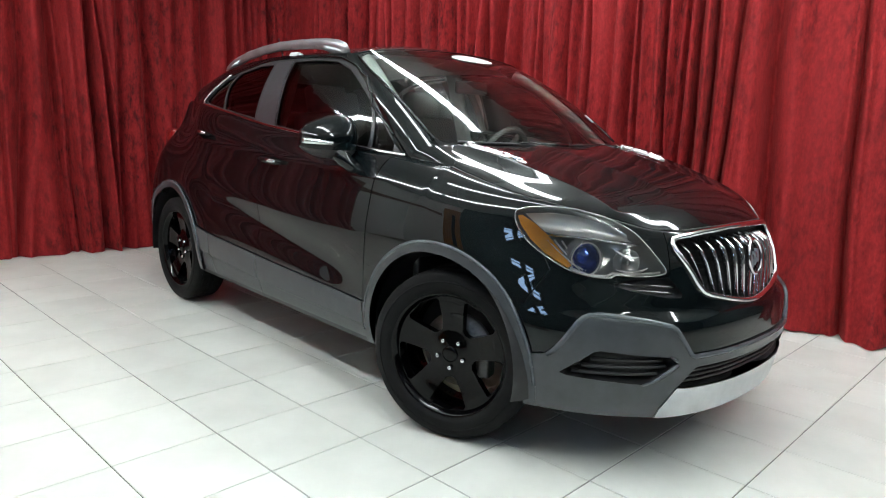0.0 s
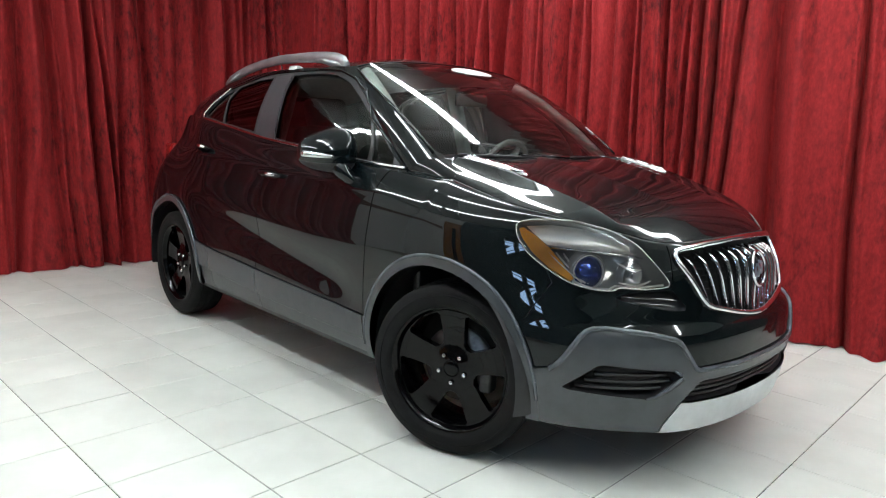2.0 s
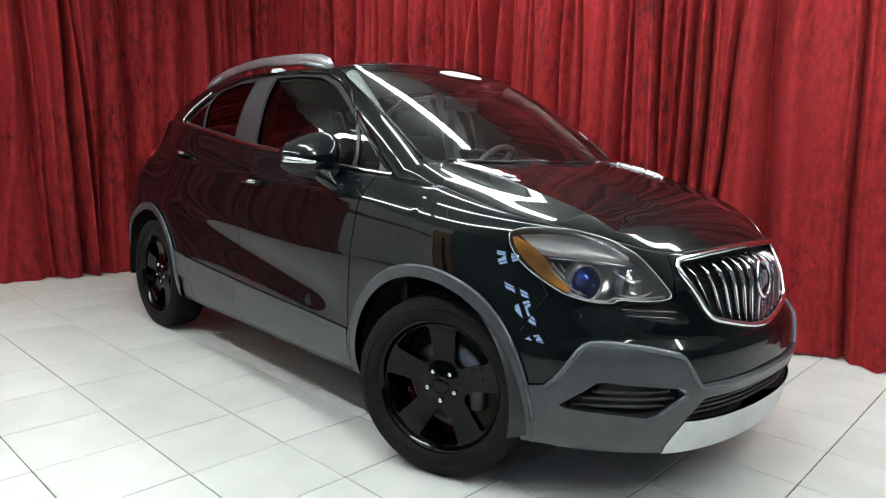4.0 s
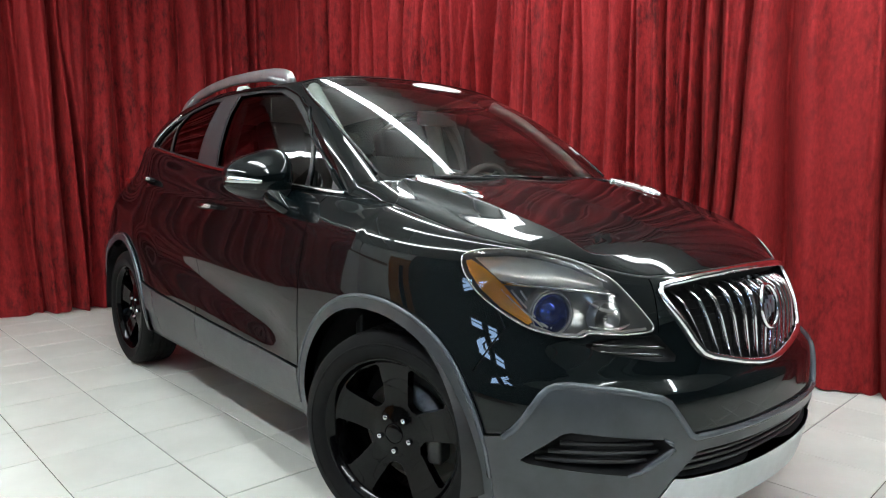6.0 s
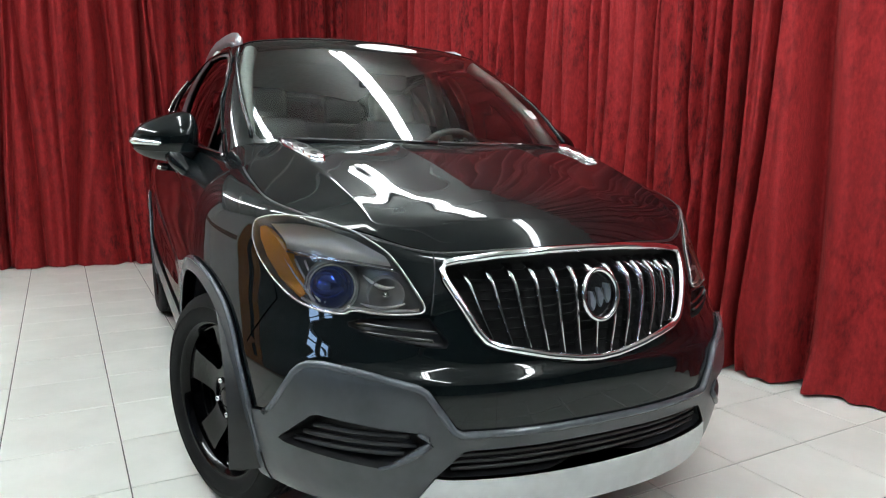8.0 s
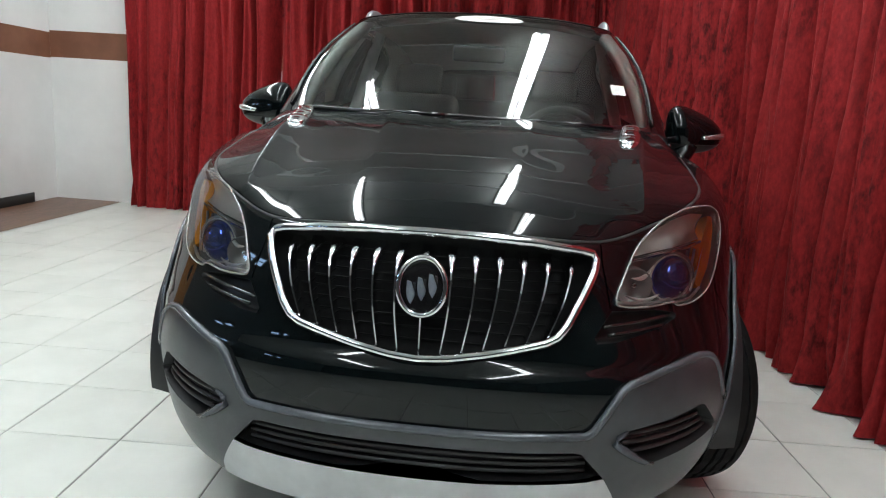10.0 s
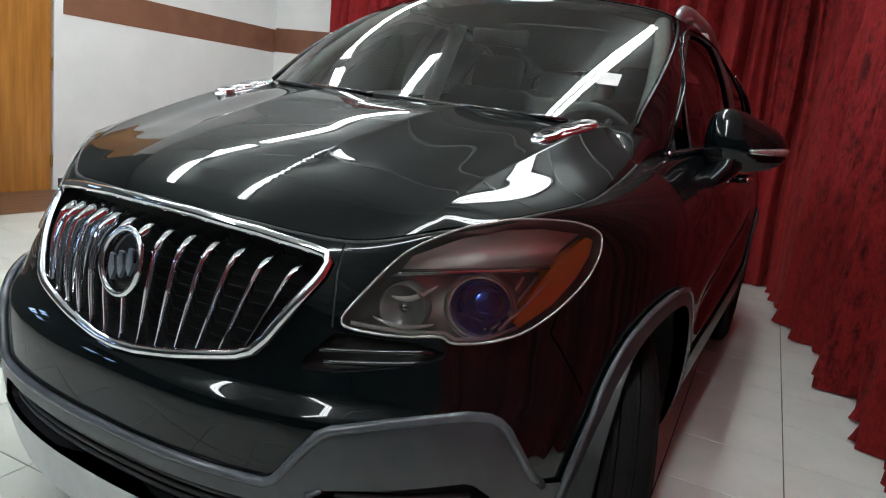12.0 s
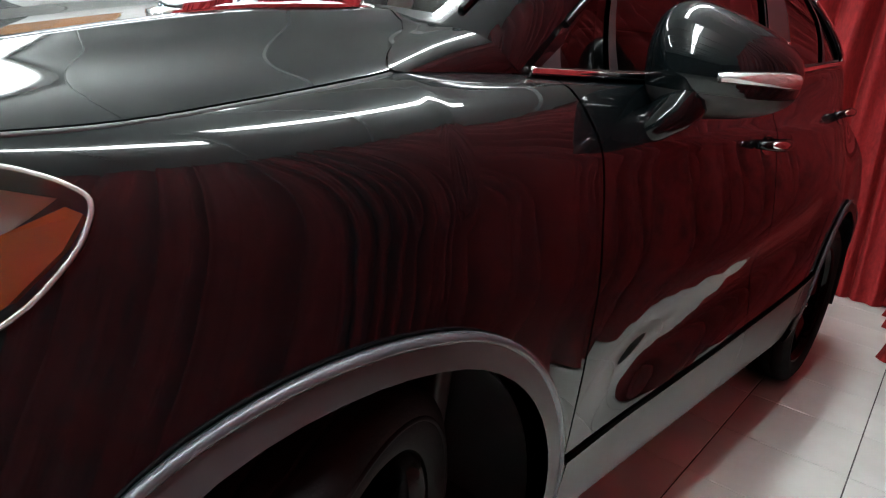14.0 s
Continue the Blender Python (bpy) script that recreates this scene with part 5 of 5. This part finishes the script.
bmesh.ops.transform(bm, matrix=Matrix.Translation((-0.83, 0.37, 1.03)) @ Matrix.Rotation(radians(22), 4, "Y"), verts=bm.verts)
part("steering_wheel", bm, DASH, car, "dark steering wheel")


def seat(x, y, wide):
    bm = bmesh.new()
    rbox(0.50, wide, 0.16, 0.05, 4, at=(x, y, 0.62), bm=bm)
    back_turn = Matrix.Rotation(radians(-16), 4, "Y")
    rbox(0.14, wide * 0.98, 0.62, 0.055, 4, at=(x - 0.30, y, 0.94), turn=back_turn, taper=0.9, bm=bm)
    heads = [y] if wide < 0.7 else [y - 0.36, y + 0.36]
    for hy in heads:
        rbox(0.09, 0.25, 0.17, 0.04, 4, at=(x - 0.415, hy, 1.315), turn=back_turn, bm=bm)
        for d in (-0.06, 0.06):
            tube([(x - 0.40, hy + d, 1.30), (x - 0.37, hy + d, 1.18)], 0.007, 6, bm=bm)
    part("seat", bm, FABRIC, car, "dark fabric car seat with headrest")


seat(-1.13, -0.36, 0.50)
seat(-1.13, 0.36, 0.50)
seat(-2.02, 0.0, 1.24)
part("rear_view_mirror", rbox(0.03, 0.22, 0.065, 0.015, 3, at=(-0.74, 0, 1.40)), BLACK, car)
part("tail_lamp", rbox(0.16, 0.10, 0.20, 0.04, 3, at=(-3.08, -0.62, 1.0)), RED_LENS, car, "red tail lamp")
part("tail_lamp", rbox(0.16, 0.10, 0.20, 0.04, 3, at=(-3.08, 0.62, 1.0)), RED_LENS, car, "red tail lamp")

# ---- the room ----
X0, X1, Y0, Y1 = -4.62, 7.5, -4.66, 3.4
# the south wall runs with the tile joints, a little askew to the car
SWING = Matrix.Translation((X0, Y0, 0)) @ Matrix.Rotation(0.0533, 4, "Z") @ Matrix.Translation((-X0, -Y0, 0))


def slab(name, lo, hi, mat, label="", bevel=0.0, parent=None, kind="structure", turned=False):
    c = [(a + b) / 2 for a, b in zip(lo, hi)]
    bm = rbox(*[b - a for a, b in zip(lo, hi)], bevel, 1, at=c)
    ob = part(name, bm, mat, parent, smooth=bool(bevel))
    if parent is None:
        tagged(ob, label, "", "", kind)
    if turned:
        ob.matrix_world = SWING
    return ob


slab("floor_base", (X0 - 0.2, Y0 - 0.2, -0.15), (X1 + 0.2, Y1 + 0.2, -0.0035), GROUT, "dark grout bed under the floor tiles")
slab("ceiling", (X0 - 0.2, Y0 - 0.2, CEILING_Z), (X1 + 0.2, Y1 + 0.2, CEILING_Z + 0.15), CEILING, "grey panelled ceiling")
for i in range(14):
    slab("ceiling_beam", (X0 + 0.5 + i, Y0, CEILING_Z - 0.05), (X0 + 0.54 + i, Y1, CEILING_Z - 0.002), CEILING, "grey ceiling rib")
DOOR_X0, DOOR_X1 = X0 + 2.75, X0 + 3.70
slab("wall_south", (X0 - 0.15, Y0 - 0.15, -0.1), (DOOR_X0 - 0.02, Y0, CEILING_Z), WHITE_WALL, "white painted wall", turned=True)
slab("wall_south_over_door", (DOOR_X0 - 0.02, Y0 - 0.15, 2.62), (DOOR_X1 + 0.02, Y0, CEILING_Z), WHITE_WALL, "white painted wall", turned=True)
slab("wall_west", (X0 - 0.15, Y0, -0.1), (X0, Y1 + 0.15, CEILING_Z), WHITE_WALL, "white painted wall")
# north and east walls stay unseen; dark so the car's paint reflects little
slab("wall_north", (X0, Y1, -0.1), (X1, Y1 + 0.15, CEILING_Z), DARK_WALL, "unseen dark grey wall, kept dark for the car's reflections")
slab("wall_band_south", (X0 + 0.004, Y0 - 0.02, 1.455), (DOOR_X0 - 0.10, Y0 + 0.003, 1.71), BROWN_BAND, "brown painted band on the white wall", turned=True)
slab("wall_band_west", (X0 - 0.02, Y0 + 0.003, 1.465), (X0 + 0.003, 1.0, 1.73), BROWN_BAND, "brown painted band on the white wall")
slab("baseboard", (X0 + 0.40, Y0, 0), (DOOR_X0 - 0.06, Y0 + 0.015, 0.10), SKIRTING, "black rubber skirting board", 0.003, turned=True)
slab("wall_east", (X1, Y0, -0.1), (X1 + 0.15, Y1, CEILING_Z), DARK_WALL, "unseen dark grey wall, kept dark for the car's reflections")
# daylight windows in the south wall, past the door
WIN_Z0, WIN_Z1 = 1.80, 2.20
win_x = [(0.90, 0.40), (1.42, 0.36), (3.60, 0.50), (4.25, 0.34)]
edges = [DOOR_X1 + 0.02]
for x, wide in win_x:
    edges += [x, x + wide]
edges.append(X1 + 0.15)
# this stretch of wall is unseen too, darkened to keep reflections low
slab("wall_south_lower", (edges[0], Y0 - 0.15, -0.1), (edges[-1], Y0, WIN_Z0), DARK_WALL, "unseen dark grey wall, kept dark for the car's reflections", turned=True)
slab("wall_south_upper", (edges[0], Y0 - 0.15, WIN_Z1), (edges[-1], Y0, CEILING_Z), DARK_WALL, "unseen dark grey wall, kept dark for the car's reflections", turned=True)
for i in range(0, len(edges), 2):
    slab("wall_south_pier", (edges[i], Y0 - 0.15, WIN_Z0), (edges[i + 1], Y0, WIN_Z1), DARK_WALL, "unseen dark grey wall, kept dark for the car's reflections", turned=True)
for i, (x, wide) in enumerate(win_x):
    w = tagged(empty(f"window_{i + 1}", SWING @ Matrix.Translation((x + wide / 2, Y0 - 0.06, WIN_Z0))), "small window with blue daylight behind it", "window", kind="structure")
    h, tall = wide / 2, WIN_Z1 - WIN_Z0
    bm = bmesh.new()
    for a, b, c, d in ((-h, 0, 0.04 - h, tall), (h - 0.04, 0, h, tall), (0.04 - h, 0, h - 0.04, 0.04), (0.04 - h, tall - 0.04, h - 0.04, tall)):
        rbox(c - a, 0.05, d - b, 0.004, 1, at=((a + c) / 2, 0, (b + d) / 2), bm=bm)
    part("window_frame", bm, FRAME_METAL, w, smooth=False)
    part("window_bar", rbox(wide - 0.08, 0.05, 0.03, 0.004, 1, at=(0, 0, tall * 0.55)), FRAME_METAL, w, smooth=False)
slab("daylight", (0.5, Y0 - 0.31, WIN_Z0 - 0.2), (5.0, Y0 - 0.30, WIN_Z1 + 0.2), SKY_GLOW, "bright daylight outside the windows", turned=True)
wood = mesh_object("wood_floor", [(X0, Y0, 0.004), (1.5, Y0 + 0.32, 0.004), (1.5, -3.58, 0.004), (X0, -3.93, 0.004)], [(0, 1, 2, 3)], WOOD_FLOOR, smooth=False)
tagged(wood, "dark brown wooden floor strip along the wall", kind="structure")

# wooden door
door = tagged(empty("door_1", SWING @ Matrix.Translation((DOOR_X0, Y0, 0))), "closed orange-brown wooden door with hinges", "door", kind="structure")
bm = bmesh.new()
for x0, z0, x1, z1 in ((0.0, 0.0, 0.515, 2.6), (0.715, 0.0, 0.95, 2.6), (0.515, 0.0, 0.715, 0.76), (0.515, 1.95, 0.715, 2.6)):
    rbox(x1 - x0, 0.05, z1 - z0, 0.0, 1, at=((x0 + x1) / 2, -0.03, (z0 + z1) / 2 + 0.002), bm=bm)
part("door_leaf", bm, DOOR_WOOD, door, smooth=False)
part("door_pane", rbox(0.20, 0.006, 1.19, 0.0, 1, at=(0.615, -0.03, 1.355)), SIDE_GLASS, door, "narrow glass pane", smooth=False)
slab("wall_behind_door", (DOOR_X0 - 1.5, Y0 - 1.3, 0), (DOOR_X1 + 2.0, Y0 - 1.2, 2.8), WHITE_WALL, "pale wall seen through the door pane", turned=True)
slab("dark_wall_panel", (DOOR_X0 - 1.5, Y0 - 1.196, 0.5), (DOOR_X1 + 2.0, Y0 - 1.16, 1.23), DARK_WALL, "dark lower panelling seen through the door pane", turned=True)
for z in (0.25, 1.05, 1.95, 2.4):
    part("hinge", rbox(0.02, 0.02, 0.10, 0.006, 2, at=(0.0, 0.004, z)), BRASS, door)
part("door_handle", tube([(0.87, 0.0, 1.0), (0.87, 0.05, 1.0), (0.76, 0.05, 1.0)], 0.010, 8), BRASS, door)

# ceiling lamps
def ceiling_lamp(x, y, long, tubes):
    lamp = tagged(empty("ceiling_light", Matrix.Translation((x, y, CEILING_Z - 0.09))), "white fluorescent ceiling fixture, switched on", "ceiling light", "fluorescent ceiling fixtures")
    part("housing", rbox(long, 0.16, 0.05, 0.008, 1, at=(0, 0, 0.06)), FIXTURE, lamp)
    for d in ((-0.042, 0.042) if tubes == 2 else (0.0,)):
        part("tube", tube([(-long / 2 + 0.03, d, 0.008), (long / 2 - 0.03, d, 0.004)], 0.030, 10), TUBE, lamp, "glowing fluorescent tube")
    return lamp


for x, y in ((-1.4, 0.45), (1.15, 0.95), (3.7, 0.95), (-0.15, -1.25), (3.0, -1.25), (-2.9, -2.75), (-0.35, -2.75)):
    ceiling_lamp(x, y, 2.4, 2)


# ---- curtains ----
def drape(name, line, seed, folds, label, hem, turn_hem=0.0, ragged=0.02, gap=0.008):
    """A hanging cloth along a line on the floor. folds: (from, to, slits a metre, depth); narrow deep slits part soft swells."""
    pts = [Vector(p).to_3d() for p in line]
    acc = [0.0]
    for a, b in zip(pts, pts[1:]):
        acc.append(acc[-1] + (b - a).length)
    fx, fy = smooth_line(acc, [p.x for p in pts]), smooth_line(acc, [p.y for p in pts])
    rng = random.Random(seed)
    slits = []
    for a, b, often, deep in folds:
        s = a
        while s < b:
            s += rng.uniform(0.35, 1.65) / often
            slits.append((s, rng.choice((0.012, 0.016, 0.022, 0.034)), deep * rng.uniform(0.35, 1.3), rng.uniform(-0.05, 0.05), rng.uniform(0, 50)))
    n, rows = int(acc[-1] / gap), 44
    height = CEILING_Z - 0.01
    v, f = [], []
    for i in range(n + 1):
        s = acc[-1] * i / n
        x, y = fx(s), fy(s)
        tx, ty = fx(min(s + 0.02, acc[-1])) - fx(max(s - 0.02, 0)), fy(min(s + 0.02, acc[-1])) - fy(max(s - 0.02, 0))
        q = math.hypot(tx, ty)
        nx, ny = ty / q, -tx / q
        edge = max(hem * (0.5 + 0.9 * noise.noise(Vector((s * 2.1, seed, 0)))) + 0.35 * hem * noise.noise(Vector((s * 13.0, seed, 3))), 0.004)
        near = [c for c in slits if abs(c[0] - s) < 0.30]
        rag = abs(noise.noise(Vector((s * 3.6, seed, 6)))) * 2.2 - 0.5 + 1.3 * noise.noise(Vector((s * 4.3, seed, 8))) + 0.7 * noise.noise(Vector((s * 11, seed, 9)))
        sway = noise.noise(Vector((s * 1.4, seed, 5)))
        for j in range(rows + 1):
            t = (j / rows) ** 1.25
            z = edge + (height - edge) * t
            out = 0.10 * noise.noise(Vector((s * 1.3, seed, z * 0.10))) + 0.035 * noise.noise(Vector((s * 4.5, seed + 1, z * 0.25)))
            for s0, wide, deep, slant, q0 in near:
                u = (s - s0 - slant * (z - 1.5) - 0.035 * noise.noise(Vector((z * 0.8, q0, 0)))) / (wide * (1 + 0.5 * noise.noise(Vector((z * 0.6, q0, 4)))))
                if abs(u) < 7:
                    g = deep * (1 + 0.7 * noise.noise(Vector((z * 0.5, q0, 2))))
                    out += g / (1 + u * u) - 0.3 * g * math.exp(-(((abs(u) - 3.2) / 1.6) ** 2))
            out += turn_hem * max(1 - z / 0.9, 0) ** 2 * (0.6 + 0.8 * sway) + ragged * max(1 - z / 0.35, 0) ** 2 * rag
            out += 0.004 * noise.noise(Vector((s * 24, z * 9, seed)))
            v.append((x + nx * out, y + ny * out, z))
    for i in range(n):
        for j in range(rows):
            a = i * (rows + 1) + j
            f.append((a, a + rows + 1, a + rows + 2, a + 1))
    ob = mesh_object(name, v, f, VELVET, None, "")
    return tagged(ob, label, "curtain", "red velvet curtains")


drape("curtain", [(-4.46, 1.40), (-4.39, 1.02), (-4.41, 0.2), (-4.38, -0.8), (-4.41, -1.8), (-4.39, -2.8), (-4.41, -3.72)], 3, [(0, 5.3, 6.0, 0.12)], "dark red crushed velvet curtain hanging behind the car in narrow folds", 0.012)
drape("curtain", [(1.75, 2.24), (1.3, 2.13), (0.84, 2.02), (0.1, 1.83), (-0.5, 1.62), (-1.0, 1.54), (-1.6, 1.53), (-2.2, 1.40), (-3.0, 1.29), (-3.5, 1.12), (-4.05, 0.97), (-4.55, 0.98)], 11, [(0, 1.95, 2.4, 0.12), (1.95, 5.35, 8.5, 0.15), (5.35, 6.75, 3.0, 0.06)], "dark red crushed velvet curtain with a ragged hem beside the car", 0.02, 0.06, 0.11)

# ---- floor tiles ----
TS, TX, TY, TA = 0.3946, -0.1916, -0.6967, 0.0533
tile_bm = rbox(TS - 0.0045, TS - 0.0045, 0.010, 0.0016, 1, at=(0, 0, -0.005))
tile_me = bpy.data.meshes.new("floor_tile")
tile_bm.to_mesh(tile_me)
tile_bm.free()
tile_me.materials.append(TILE)
floor = tagged(empty("floor"), "cream ceramic floor tiles with dark grout", "floor", kind="structure")
ca, sa = math.cos(TA), math.sin(TA)
near_tiles, far_tiles = [], []
for i in range(-14, 24):
    for j in range(-14, 12):
        cx, cy = (i + 0.5) * TS, (j + 0.5) * TS
        x, y = TX + ca * cx - sa * cy, TY + sa * cx + ca * cy
        if X0 < x < X1 and Y0 + 0.12 < y < Y1 - 0.1:
            (near_tiles if -4.1 < x < 2.3 and -2.6 < y < 2.0 else far_tiles).append((x, y))
rng = random.Random(5)
near_tiles.sort(key=lambda p: (p[0] + 0.8) ** 2 + (p[1] + 0.6) ** 2)
for k, (x, y) in enumerate(near_tiles):
    if k < 300:
        ob = new("tile", tile_me)
        ob.parent = floor
        ob.location = (x, y, rng.uniform(-0.0008, 0.0004))
        ob.rotation_euler = (rng.uniform(-0.0012, 0.0012), rng.uniform(-0.0012, 0.0012), TA + math.pi / 2 * rng.randrange(4))
    else:
        far_tiles.append((x, y))
bm = bmesh.new()
for x, y in far_tiles:
    h = TS / 2 - 0.00225
    q = [(-h, -h), (h, -h), (h, h), (-h, h)]
    top = [bm.verts.new((x + ca * a - sa * b, y + sa * a + ca * b, 0)) for a, b in q]
    bot = [bm.verts.new((x + ca * a - sa * b, y + sa * a + ca * b, -0.01)) for a, b in q]
    bm.faces.new(top)
    for k in range(4):
        bm.faces.new((top[k], bot[k], bot[(k + 1) % 4], top[(k + 1) % 4]))
far = part("tile_field", bm, TILE, floor, smooth=False)
tagged(far, kind="stuff")
